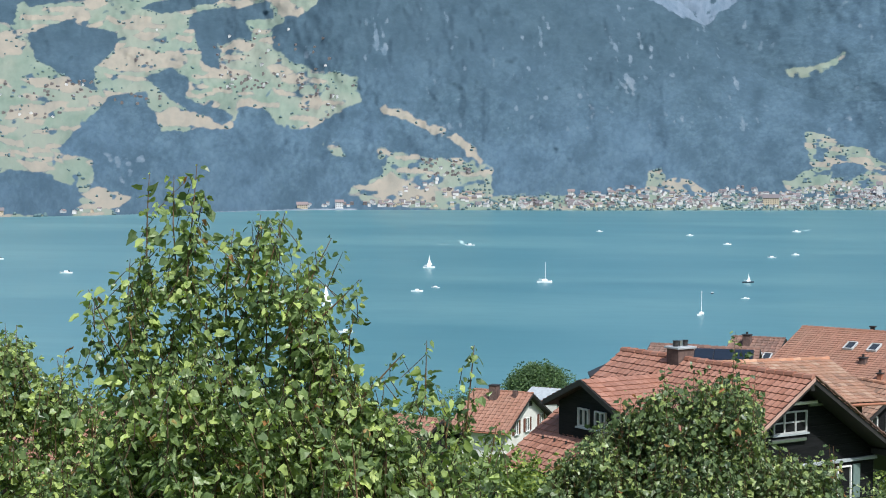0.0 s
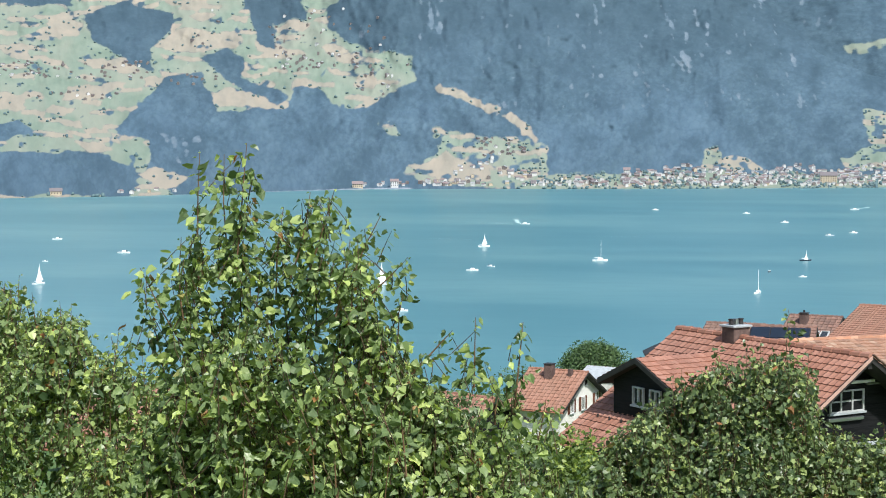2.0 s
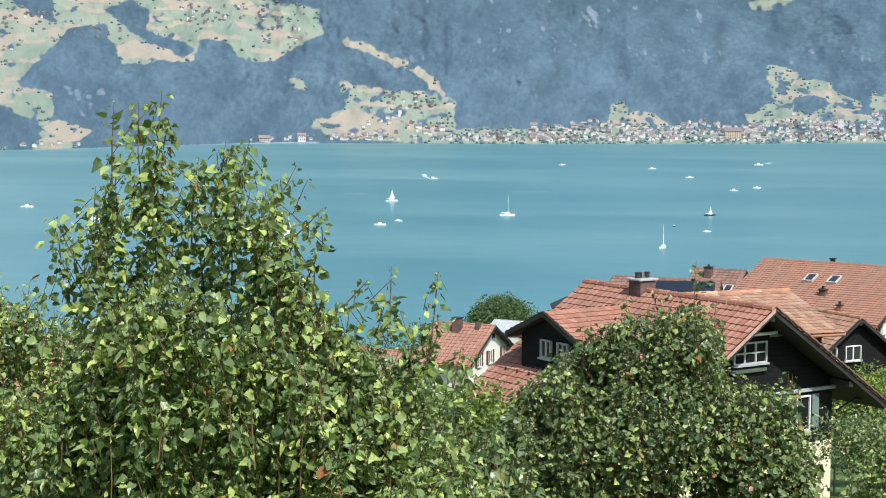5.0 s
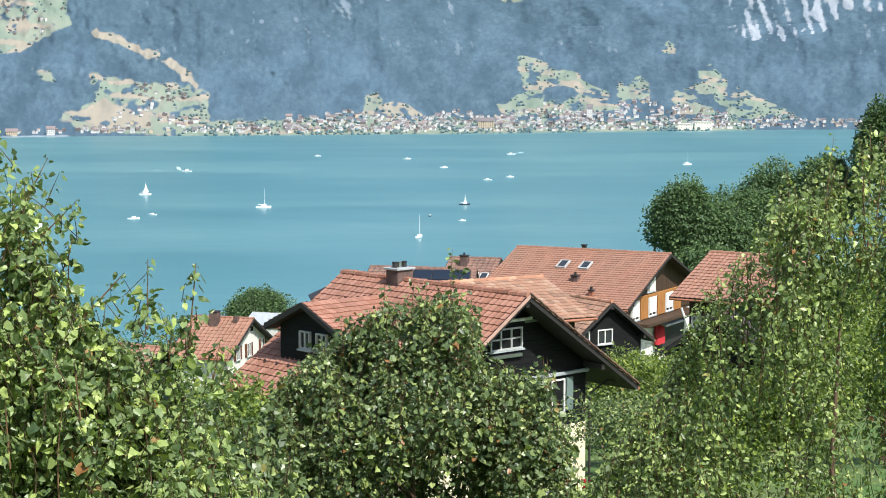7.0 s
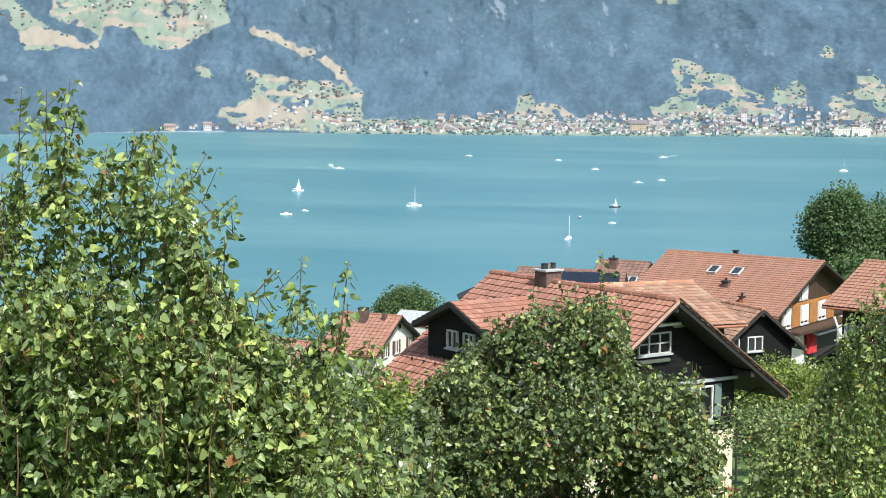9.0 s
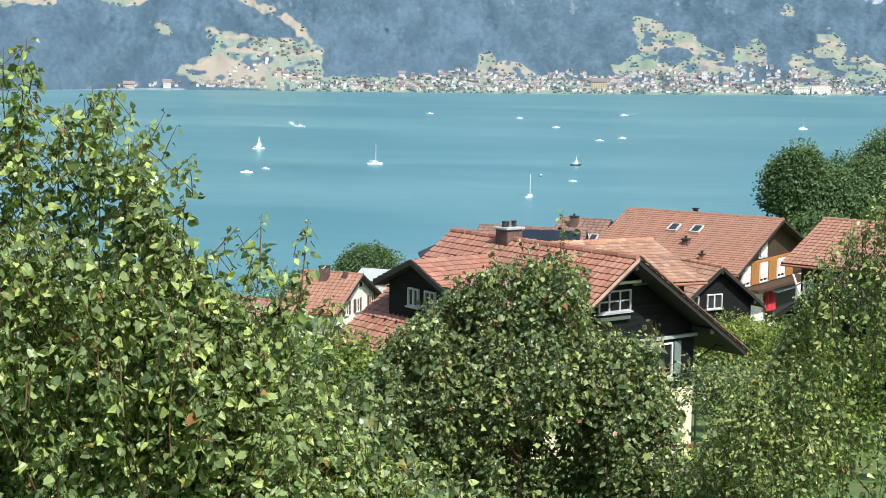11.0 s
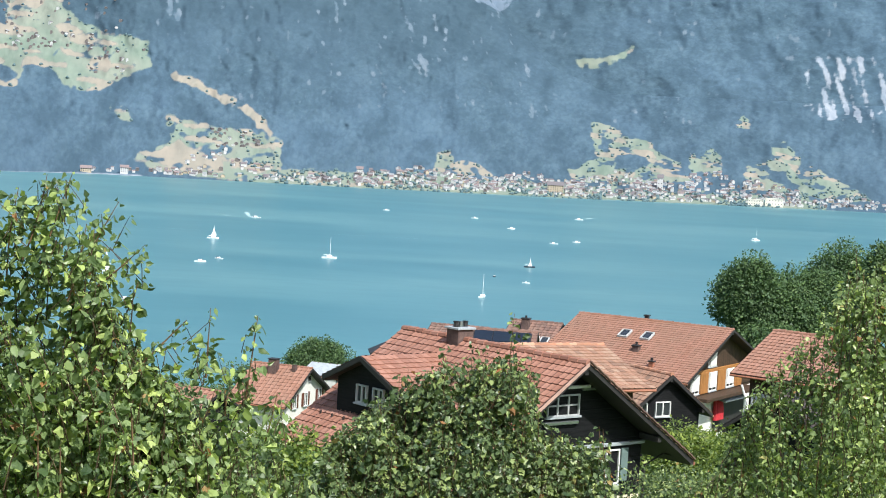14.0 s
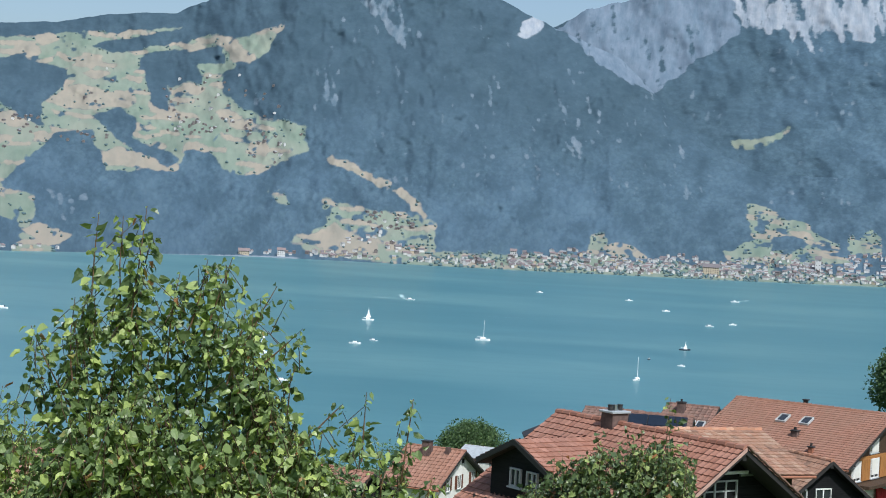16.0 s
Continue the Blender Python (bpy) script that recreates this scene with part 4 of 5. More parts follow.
OVAL = leaf_shape([(0.36, 0.16, 0.06), (0.36, 0.54, 0.04)])
LOBED = leaf_shape([(0.38, 0.06, 0.06), (0.28, 0.30, 0.03), (0.46, 0.56, 0.06)])
SMALL = np.array([(0, 0, 0), (0.36, 0.42, 0.06), (0, 1.0, -0.08), (-0.36, 0.42, 0.06)]), np.array([(0, 1, 2), (0, 2, 3)])
RS = np.random.RandomState(11)


def leaves_mesh(name, pos, ahead, up, size, mat, shape=HEART):
    """Many leaves in one mesh: stalk ends, the ways they point, the ways they face, and their lengths."""
    leaf_v, leaf_f = shape
    ahead = ahead / np.linalg.norm(ahead, axis=1, keepdims=True)
    side = np.cross(ahead, up)
    side /= np.linalg.norm(side, axis=1, keepdims=True) + 1e-9
    nrm = np.cross(side, ahead)
    n = len(pos)
    wide, cup = RS.uniform(0.6, 1.12, (n, 1, 1)), RS.uniform(-0.4, 2.6, (n, 1, 1))
    wavy = leaf_v[None] + 0.055 * RS.normal(size=(n, len(leaf_v), 3))
    v = pos[:, None, :] + size[:, None, None] * (wavy[:, :, 0:1] * wide * side[:, None] + wavy[:, :, 1:2] * ahead[:, None] + wavy[:, :, 2:3] * cup * nrm[:, None])
    f = leaf_f[None] + (np.arange(len(pos)) * len(leaf_v))[:, None, None]
    return mesh_from(name, v.reshape(-1, 3), f.reshape(-1, 3), [mat])


def tree_root(name, label, x, y, group=""):
    root = new(name)
    root.location = (x, y, float(ground_z(x, y)) - 0.1)
    tagged(root, label, "tree", group)
    return root


def trunk_and_limbs(root, top, spread, r0, limbs, mat):
    """A tapered stem with limbs; local to the root."""
    h = top
    part("trunk", tube([(0, 0, -0.2), (0.02 * h, 0, 0.3 * h), (-0.01 * h, 0.01 * h, 0.65 * h), (0, 0, h)], [r0, r0 * 0.8, r0 * 0.5, r0 * 0.15], 9), mat, root)
    for i in range(limbs):
        a = i * 2.4 + rnd(-0.4, 0.4)
        z = h * rnd(0.25, 0.7)
        d = Vector((math.cos(a), math.sin(a), 0)) * spread * rnd(0.55, 0.9)
        part("limb", tube([(0, 0, z), tuple(d * 0.4 + Vector((0, 0, z + 0.12 * h))), tuple(d + Vector((0, 0, z + 0.3 * h)))], [r0 * 0.4, r0 * 0.25, r0 * 0.06], 6), mat, root)


def shoot_tree(name, label, y, env, bottom, depth, leaf, shoots, mat, tall=(), curve=0.35, droop=0.6, seg=0.7, dense=1.0, stems=40, loose=0.10, notch=0.0, gaps=0.0, shape=HEART):
    """A tree of upright leafy shoots. env: the height of its crown's top along x; tall: long shoots that stand out (tip's x, tip's z, depth, length, lean, side shoots);
    gaps: how much of the crown's face stays open between its boughs."""
    ex, ez = np.array([p[0] for p in env]), np.array([p[1] for p in env])
    cx = 0.5 * (ex[0] + ex[-1])
    root = tree_root(name, label, float(cx), y)
    g = root.location.z
    P, A, U, S = [], [], [], []
    twigs = bmesh.new()

    def shoot(tip, length, lean, thin=0.0042, own=False, thick=1.0):
        n = max(3, int(thick * length / (leaf * 0.36 / dense)))
        s = np.sort(RS.uniform(0, 1, n))
        s[-3:] = 0.92, 0.97, 1.0
        foot = tip - np.array([lean[0], lean[1], 1.0]) * length
        bend = np.array([RS.uniform(-1, 1), RS.uniform(-1, 1), 0]) * length * (0.05 if own else 0.12)
        pts = foot + (tip - foot) * s[:, None] + bend * (np.sin(s * 3.1))[:, None]
        line = [tuple(pts[i] - np.array(root.location)) for i in (0, n // 3, 2 * n // 3, n - 1)]
        if own:
            part("shoot", tube(line, [thin, thin * 0.85, thin * 0.65, thin * 0.3], 5), M_CANE, root)
        else:
            tube(line, [thin, thin * 0.85, thin * 0.65, thin * 0.35], 3, bm=twigs)
        az = np.arange(n) * 2.4 + RS.uniform(0, 6)
        out = np.stack([np.cos(az), np.sin(az), 0 * az], 1) + 0.35 * RS.normal(size=(n, 3))
        size = leaf * RS.uniform(0.35, 1.35, n) * np.where(s > 0.9, 0.8, 1.0)
        p = pts + out * (size * 0.5)[:, None] * [1, 1, 0.3]
        a = out + np.array([0, 0, -1]) * RS.uniform(0.0, droop * 2, n)[:, None]
        u = 0.62 * np.array(SUN_TO) + np.array([0, -0.1, 0.35]) + 0.95 * RS.normal(size=(n, 3))
        P.append(p); A.append(a); U.append(u); S.append(size)

    for tip in tall:
        x, z, off, length, lean, sides = (*tip, 1.1, RS.uniform(-0.12, 0.12), 5)[:6] if len(tip) == 3 else tip
        lean = (lean, RS.uniform(-0.06, 0.06))
        shoot(np.array([x, y + off, z]), length, lean, thin=0.0055, own=True, thick=0.9 if sides else 0.5)
        for j in range(2 * sides):
            h = length * RS.uniform(0.06, 1.0)
            shoot(np.array([x - lean[0] * h + RS.normal() * 0.045, y + off + RS.normal() * 0.06, z - h]), RS.uniform(0.10, 0.22), (RS.normal() * 0.5, RS.normal() * 0.5), thin=0.003)
    stem_x, stem_d = RS.uniform(ex[0], ex[-1], stems), RS.uniform(-1, 1, stems)
    for k, tip in enumerate(tall[:11] if notch else ()):
        stem_x[k], stem_d[k] = tip[0], tip[2]
    stem_cut = notch * RS.uniform(0.0, 1.0, stems) * (np.arange(stems) > 10)
    for i in range(shoots):
        k = RS.randint(stems)
        x = float(np.clip(stem_x[k] + RS.normal() * loose, ex[0], ex[-1]))
        d = float(np.clip(stem_d[k] + RS.normal() * loose / depth, -1, 1))
        top = np.interp(x, ex, ez) - curve * d * d - abs(RS.normal()) * 0.08 - stem_cut[k]
        z = bottom + (top - bottom) * RS.uniform(0.0, 1.0)**0.75
        if i % 4 == 0:
            z = top
        if gaps and d < 0.05:
            bough = float(fbm(np.array(x * 2.1 + 0.6 * d), np.array(z * 2.7 + 1.3 * d + 3.7 * depth), 3))
            if bough < gaps:
                continue
        shoot(np.array([x, y + d * depth, z]), seg * RS.uniform(0.5, 1.1), (0.25 * (x - cx) / max(0.5, ex[-1] - cx) + RS.normal() * 0.3, 0.2 * d + RS.normal() * 0.3))
    crown_me = leaves_mesh("crown", np.concatenate(P) - np.array(root.location), np.concatenate(A), np.concatenate(U), np.concatenate(S), mat, shape)
    crown = new("crown", crown_me)
    crown.parent = root
    tagged(part("brushwood", twigs, M_TWIG, root, "thin reddish brown twigs"), kind="stuff")
    trunk_and_limbs(root, float(ez.max() - g) * 0.7, float(ex[-1] - ex[0]) * 0.3, 0.045, 6, M_BARK)
    return root


def stray_tips(env, count, low, high):
    """Tips of shoots that stand a little over a crown's top."""
    ex, ez = zip(*env)
    out = []
    for i in range(count):
        x = rnd(ex[0] + 0.25, ex[-1] - 0.25)
        out.append((x, float(np.interp(x, ex, ez)) + rnd(low, high), rnd(-0.5, 0.4)))
    return out


def round_tree(name, label, x, y, z_mid, rx, ry, rz, leaf, count, mat, lumps=9, group="", shell=0.35, fuzz=0.12, shape=HEART):
    """A broad crown: leaves over many overlapping lumps with gaps between them."""
    root = tree_root(name, label, x, y, group)
    c = np.array([0, 0, z_mid - root.location.z])
    lump = RS.normal(size=(lumps, 3))
    lump /= np.linalg.norm(lump, axis=1, keepdims=True)
    lump[:, 2] = np.abs(lump[:, 2]) * 1.1 - 0.25
    cent = lump * RS.uniform(0.35, 0.72, (lumps, 1))
    rad = RS.uniform(0.30, 0.52, lumps)
    k_ = RS.randint(0, lumps, count)
    d = RS.normal(size=(count, 3))
    d /= np.linalg.norm(d, axis=1, keepdims=True)
    rr = rad[k_] * (1 - shell * RS.uniform(0, 1, count)**2) * (1 + fuzz * RS.normal(size=count))
    p = (cent[k_] + d * rr[:, None]) * [rx, ry, rz] + c
    a = d + 0.7 * RS.normal(size=(count, 3)) + [0, 0, -0.35]
    u = d * 0.6 + 0.6 * np.array(SUN_TO) + np.array([0, 0, 0.3]) + 0.45 * RS.normal(size=(count, 3))
    crown = new("crown", leaves_mesh("crown", p, a, u, leaf * RS.uniform(0.6, 1.3, count), mat, shape))
    crown.parent = root
    trunk_and_limbs(root, max(0.5, float(c[2])), 0.6 * rx, max(0.05, 0.06 * rx), 5, M_BARK)
    return root


ENV_LIME = [(-3.42, 65.9), (-3.30, 66.45), (-3.20, 66.75), (-3.05, 67.02), (-2.90, 67.24), (-2.65, 67.38), (-2.35, 67.45), (-2.12, 67.40), (-2.0, 67.22), (-1.89, 67.05),
            (-1.78, 66.88), (-1.64, 66.74), (-1.50, 66.66), (-1.36, 66.58), (-1.20, 66.42), (-1.02, 66.22), (-0.85, 66.0), (-0.60, 65.7)]
# long shoots: tip along x, tip's height, offset in depth, length, lean, side shoots
TIPS_LIME = [(-2.97, 67.99, 0.0, 0.75, 0.03, 9), (-2.87, 67.98, 0.1, 0.65, -0.03, 6), (-2.68, 68.04, -0.1, 0.75, 0.10, 14), (-2.40, 67.78, 0.1, 0.5, 0.25, 7), (-2.24, 67.80, 0.0, 0.5, 0.30, 12),
             (-2.02, 67.66, 0.1, 0.5, 0.45, 7), (-1.83, 67.46, -0.1, 0.35, 1.1, 6), (-1.62, 67.08, 0.0, 0.3, 0.9, 5), (-3.31, 67.38, 0.0, 0.45, -0.6, 4), (-3.33, 67.20, 0.1, 0.45, -0.25, 6),
             (-3.15, 67.39, 0.2, 0.4, -0.2, 6), (-1.50, 67.15, 0.0, 0.5, 0.02, 4), (-1.27, 67.12, 0.1, 0.55, 0.10, 4), (-1.38, 66.85, 0.1, 0.3, 0.1, 4), (-2.56, 67.70, 0.15, 0.5, 0.1, 8),
             (-2.78, 67.62, 0.1, 0.5, -0.05, 8), (-2.12, 67.55, -0.15, 0.4, 0.2, 8), (-3.04, 67.55, -0.1, 0.5, -0.05, 9), (-1.90, 67.25, 0.1, 0.35, 0.4, 5), (-1.15, 66.72, 0.1, 0.3, 0.2, 4)]
for i in range(9):
    TIPS_LIME.append((rnd(-2.9, -0.9), rnd(66.35, 66.95), rnd(-0.66, -0.5), rnd(0.3, 0.6), rnd(-0.12, 0.12), 0))
TIPS_LIME = [t_ for t_ in TIPS_LIME if t_[5] or t_[1] < np.interp(t_[0], [p[0] for p in ENV_LIME], [p[1] for p in ENV_LIME]) + 0.05]
shoot_tree("lime_tree", "young lime tree with upright leafy shoots", 8.5, ENV_LIME, 65.45, 0.55, 0.053, 2300, M_LEAF, TIPS_LIME, seg=0.38, dense=1.05, stems=85, loose=0.08, notch=0.16, gaps=0.37)
ENV_HAZEL = [(-4.3, 65.6), (-3.8, 66.2), (-3.2, 66.45), (-2.6, 66.6), (-2.0, 66.5), (-1.4, 66.1), (-0.9, 65.7), (-0.4, 65.2)]
shoot_tree("hazel", "dark green hazel thicket behind the lime tree", 10.4, ENV_HAZEL, 64.3, 0.6, 0.066, 1300, M_LEAF2, stray_tips(ENV_HAZEL, 8, -0.1, 0.1), seg=0.42, stems=60, loose=0.12)
ENV_LEFT = [(-7.2, 67.0), (-6.45, 67.15), (-6.05, 67.0), (-5.79, 66.95), (-5.65, 67.0), (-5.47, 67.15), (-5.31, 66.98), (-5.09, 66.85), (-4.86, 66.85), (-4.78, 66.62), (-4.61, 66.6), (-4.46, 66.65), (-4.34, 66.42), (-3.9, 66.25)]
shoot_tree("hornbeam", "dense green hornbeam with small upright twigs", 11.0, ENV_LEFT, 64.8, 0.9, 0.052, 1900, M_LEAF,
           [(-5.47, 67.22, 0), (-5.20, 67.12, 0), (-4.86, 66.92, 0.1), (-4.46, 66.76, 0), (-4.61, 66.68, 0.2), (-5.7, 67.1, 0.1), (-6.4, 67.3, 0)] + stray_tips(ENV_LEFT, 20, -0.1, 0.12), seg=0.42, stems=80, loose=0.10, gaps=0.43)
ENV_MID = [(-1.95, 63.5), (-1.80, 64.6), (-1.62, 65.2), (-1.22, 65.6), (-0.89, 65.78), (-0.56, 66.0), (-0.18, 66.05), (0.09, 66.2), (0.26, 66.0), (0.40, 65.5), (0.63, 65.38), (0.80, 65.35), (1.0, 65.3), (1.16, 64.9), (1.32, 64.4), (1.42, 63.6)]
shoot_tree("maple_tree", "round dense maple tree with dark green leaves", 16.0, ENV_MID, 63.2, 1.2, 0.065, 4900, M_LEAF2,
           [(0.09, 66.5, 0), (-0.56, 66.15, 0), (0.28, 66.1, 0), (0.98, 65.5, -0.3), (-0.9, 65.9, 0.1), (-0.3, 66.2, 0.1)] + stray_tips(ENV_MID, 22, -0.1, 0.16), curve=0.9, seg=0.38, stems=170, loose=0.14, gaps=0.44, shape=LOBED)
ENV_RIGHT = [(1.0, 64.3), (1.22, 65.0), (1.55, 65.5), (1.80, 65.68), (1.95, 66.15), (2.14, 66.6), (2.40, 66.75), (2.65, 67.3), (2.82, 67.3), (3.02, 67.55), (3.25, 67.6), (3.42, 67.6), (3.99, 67.75), (4.65, 67.5), (5.2, 66.5)]
shoot_tree("field_maple", "tall leafy field maple with sunlit shoots", 13.0, ENV_RIGHT, 64.0, 1.0, 0.047, 4000, M_LEAF4,
           [(2.14, 66.6, 0), (2.65, 67.46, 0), (3.02, 67.66, 0), (3.3, 67.75, 0), (2.4, 66.75, 0), (1.75, 65.75, 0)] + stray_tips(ENV_RIGHT, 26, -0.15, 0.12), seg=0.42, stems=110, loose=0.10, gaps=0.45, shape=OVAL)
# shrubs between the trees and the houses
for x, y, z, r, n, lf, m, lab in ((-4.3, 30, 61.5, 2.0, 3600, 0.13, M_BUSH, "sunlit yellow-green garden shrub"), (-6.6, 42, 58.9, 2.0, 2600, 0.16, M_BUSH, "light green garden shrub"),
                                  (2.8, 21, 62.3, 1.0, 2600, 0.09, M_BUSH, "loose light green shrub"), (-2.45, 20, 62.9, 0.75, 2600, 0.08, M_BUSH, "low yellow-green shrub below the maple"), (5.3, 48, 58.0, 2.0, 3400, 0.13, M_LEAF2, "dark green shrub beside the chalet"), (5.6, 42, 57.9, 1.3, 3000, 0.12, M_BUSH, "loose light green shrub beside the path"), (3.7, 24, 62.5, 1.1, 2600, 0.10, M_BUSH, "loose green shrub with red flowers"),
                                  (7.3, 62, 56.7, 2.3, 2600, 0.17, M_BUSH, "garden shrub behind the chalet"),
                                  (9.6, 66, 56.0, 2.4, 2600, 0.17, M_BUSH, "tall green garden shrub"), (5.9, 57, 56.4, 1.6, 1800, 0.14, M_LEAF2, "dark hedge by the chalet wall"),
                                  (7.9, 54, 56.4, 1.9, 2400, 0.15, M_BUSH, "green shrub on the slope"), (11.0, 80, 53.9, 2.3, 3600, 0.17, M_BUSH, "bushy green shrub beside the timber shed"), (8.2, 72, 55.4, 2.0, 3200, 0.16, M_BUSH, "leafy garden shrub below the shed"), (-8.5, 55, 56.4, 2.6, 2200, 0.18, M_LEAF2, "garden shrub below the trees"),
                                  (-13, 70, 53.4, 3.0, 2200, 0.22, M_BUSH, "garden shrub near the white house"), (-17, 95, 48.6, 3.6, 2200, 0.26, M_BUSH, "bushy green garden tree")):
    tagged(round_tree("shrub", lab, x, y, z, r, r * 0.9, r * 0.85, lf * 0.85, int(n * 1.9), m, lumps=14, shape=SMALL), category="shrub")
# trees beside the garden, farther down the slope
for x, y, z, r, h in ((12.6, 58, 57.6, 2.6, 3.2), (16.5, 74, 56.8, 3.0, 3.8), (19.5, 82, 56.6, 3.2, 4.2), (17.0, 64, 56.8, 3.0, 3.6), (9.6, 46, 58.6, 2.0, 2.4)):
    round_tree("garden_tree", "leafy green garden tree on the slope", x, y, z, r, r, h, 0.17, 7000, M_BUSH, lumps=14, group="garden trees", shape=SMALL)
# trees by the shore
round_tree("shore_tree", "round green tree near the lake shore", -21.0, 190, 42.9, 3.9, 3.6, 3.2, 0.26, 26000, M_LEAF3, lumps=40, fuzz=0.05, shell=0.5, shape=SMALL)
for x, y, z, r, h in ((24.6, 170, 54.4, 4.4, 5.2), (28.2, 172, 53.0, 4.2, 4.8), (31.5, 176, 53.6, 4.6, 5.0), (35.5, 180, 55.0, 5.0, 6.0), (25.5, 168, 49.5, 4.6, 4.4), (31.5, 172, 49.5, 4.8, 4.4)):
    round_tree("shore_tree", "dark green broadleaf tree beside the lake", x, y, z, r, r, h, 0.30, 32000, M_LEAF3, lumps=40, fuzz=0.06, shell=0.5, group="shore trees", shape=SMALL)
for x, y, z, r, h in ((31.2, 120, 63.5, 2.0, 4.6), (28.5, 124, 60.0, 2.6, 3.8), (33.5, 118, 61.5, 2.4, 5.2)):
    round_tree("tall_tree", "tall dark broadleaf tree", x, y, z, r, r, h, 0.24, 24000, M_LEAF3, lumps=30, fuzz=0.06, shell=0.5, group="tall trees", shape=SMALL)
for x, y, z, r in ((-17.8, 150, 42.5, 3.0), (-27, 150, 42, 4), (-34, 150, 42, 4.5), (-42, 150, 42, 4.5), (-8, 175, 40, 4), (-30, 200, 36, 5), (10, 160, 45, 5), (40, 150, 50, 6), (-22, 110, 47.5, 3.5), (-38, 100, 49, 4)):
    round_tree("shore_tree", "green garden tree below the houses", x, y, z, r, r, r * 1.1, 0.32, 9000, M_LEAF3, lumps=20, group="shore trees", shape=SMALL)


geranium = new("geranium")
geranium.location = (4.45, 50.4, 56.0)
tagged(geranium, "potted red geranium beside the chalet wall", "plant")
part("pot", tube([(0, 0, -0.75), (0, 0, -0.4), (0, 0, -0.38)], [0.14, 0.19, 0.2], 10), M_COPPER, geranium)
q_ = RS.normal(size=(120, 3)) * [0.2, 0.2, 0.16]
lv = new("leaves", leaves_mesh("leaves", q_ - [0, 0, 0.12], RS.normal(size=(120, 3)), RS.normal(size=(120, 3)) + [0, 0, 1.5], RS.uniform(0.06, 0.1, 120), M_LEAF))
lv.parent = geranium
tagged(lv, kind="stuff")
for i in range(7):
    bm = bmesh.new()
    bmesh.ops.create_icosphere(bm, subdivisions=1, radius=rnd(0.05, 0.08), matrix=pose(rnd(-0.22, 0.22), rnd(-0.22, 0.1), rnd(0.0, 0.2)))
    part("blossom", bm, M_RED, geranium)


# ---- the far shore: villages, woods, boats ----
fA, fE, fR, fZ, fK = front
AZ0 = fA[0]


def on_bank(az, el):
    """A spot on the far bank from its bearing and height angle."""
    j = int(np.clip(np.searchsorted(AZ0, az), 1, len(AZ0) - 1))
    col = fE[:, j]
    i = int(np.clip(np.searchsorted(col, el), 1, len(col) - 1))
    r, z = fR[i, j], fZ[i, j]
    return r * math.sin(radians(az)), r * math.cos(radians(az)), z, int(fK[i, j])


def village(name, label, spots, wall_mats, roof_mats):
    V, F, K = [], [], []
    for x, y, z, w, l, h, turn, wi, ri in spots:
        c, s = math.cos(turn), math.sin(turn)
        pts = [(-w, -l, -4), (w, -l, -4), (w, l, -4), (-w, l, -4), (-w, -l, h), (w, -l, h), (w, l, h), (-w, l, h), (0, -l, h + w * 0.6), (0, l, h + w * 0.6),
               (-w * 1.2, -l * 1.12, h - w * 0.12), (0, -l * 1.12, h + w * 0.62), (w * 1.2, -l * 1.12, h - w * 0.12), (-w * 1.2, l * 1.12, h - w * 0.12), (0, l * 1.12, h + w * 0.62), (w * 1.2, l * 1.12, h - w * 0.12)]
        n = len(V)
        V += [(x + c * a - s * b, y + s * a + c * b, z + d) for a, b, d in pts]
        F += [tuple(n + q for q in f) for f in ((0, 1, 5, 8, 4), (2, 3, 7, 9, 6), (1, 2, 6, 5), (3, 0, 4, 7), (10, 11, 14, 13), (11, 12, 15, 14))]
        K += [wi] * 4 + [len(wall_mats) + ri] * 2
    ob = new(name, mesh_from(name, V, F, wall_mats + roof_mats, K))
    tagged(ob, label, "village", kind="stuff")


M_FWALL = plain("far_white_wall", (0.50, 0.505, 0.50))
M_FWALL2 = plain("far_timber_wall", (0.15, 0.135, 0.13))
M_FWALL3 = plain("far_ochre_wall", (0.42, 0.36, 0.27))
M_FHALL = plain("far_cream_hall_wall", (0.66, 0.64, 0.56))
# roof red muted towards grey: distance haze mixed into the colour
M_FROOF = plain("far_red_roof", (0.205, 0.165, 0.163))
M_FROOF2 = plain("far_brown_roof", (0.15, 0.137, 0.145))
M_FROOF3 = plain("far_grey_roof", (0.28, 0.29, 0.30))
spots = []
for a0, a1, h, n in ((-14.2, -9.6, 0.16, 28), (-11.8, -8.3, 1.0, 36), (-8.4, -5.2, 0.26, 46), (-5.4, -1.2, 0.72, 190), (-1.4, 2.4, 0.72, 180), (1.8, 5.2, 0.9, 150), (4.0, 9.6, 1.0, 280), (8.6, 14.5, 0.34, 110),
                    (-22.6, -20.4, 0.1, 6)):
    for i in range(n):
        az = rnd(a0, a1)
        lo = -math.degrees(math.atan(66 / float(shore_r(np.array(az)))))
        mid = 1 - 0.5 * abs(2 * (az - a0) / (a1 - a0) - 1)
        x, y, z, kind = on_bank(az, lo + 0.03 + h * mid * random.random() ** 1.2)
        w = rnd(1.7, 3.3)
        spots.append((x, y, z, w, w * rnd(1.0, 1.7), rnd(2.4, 4.8), rnd(-0.5, 0.5) + random.choice((0, 1.57)), random.choices((0, 1, 2), (8, 1.5, 1.0))[0], random.choices((0, 1, 2), (4, 5, 3))[0]))
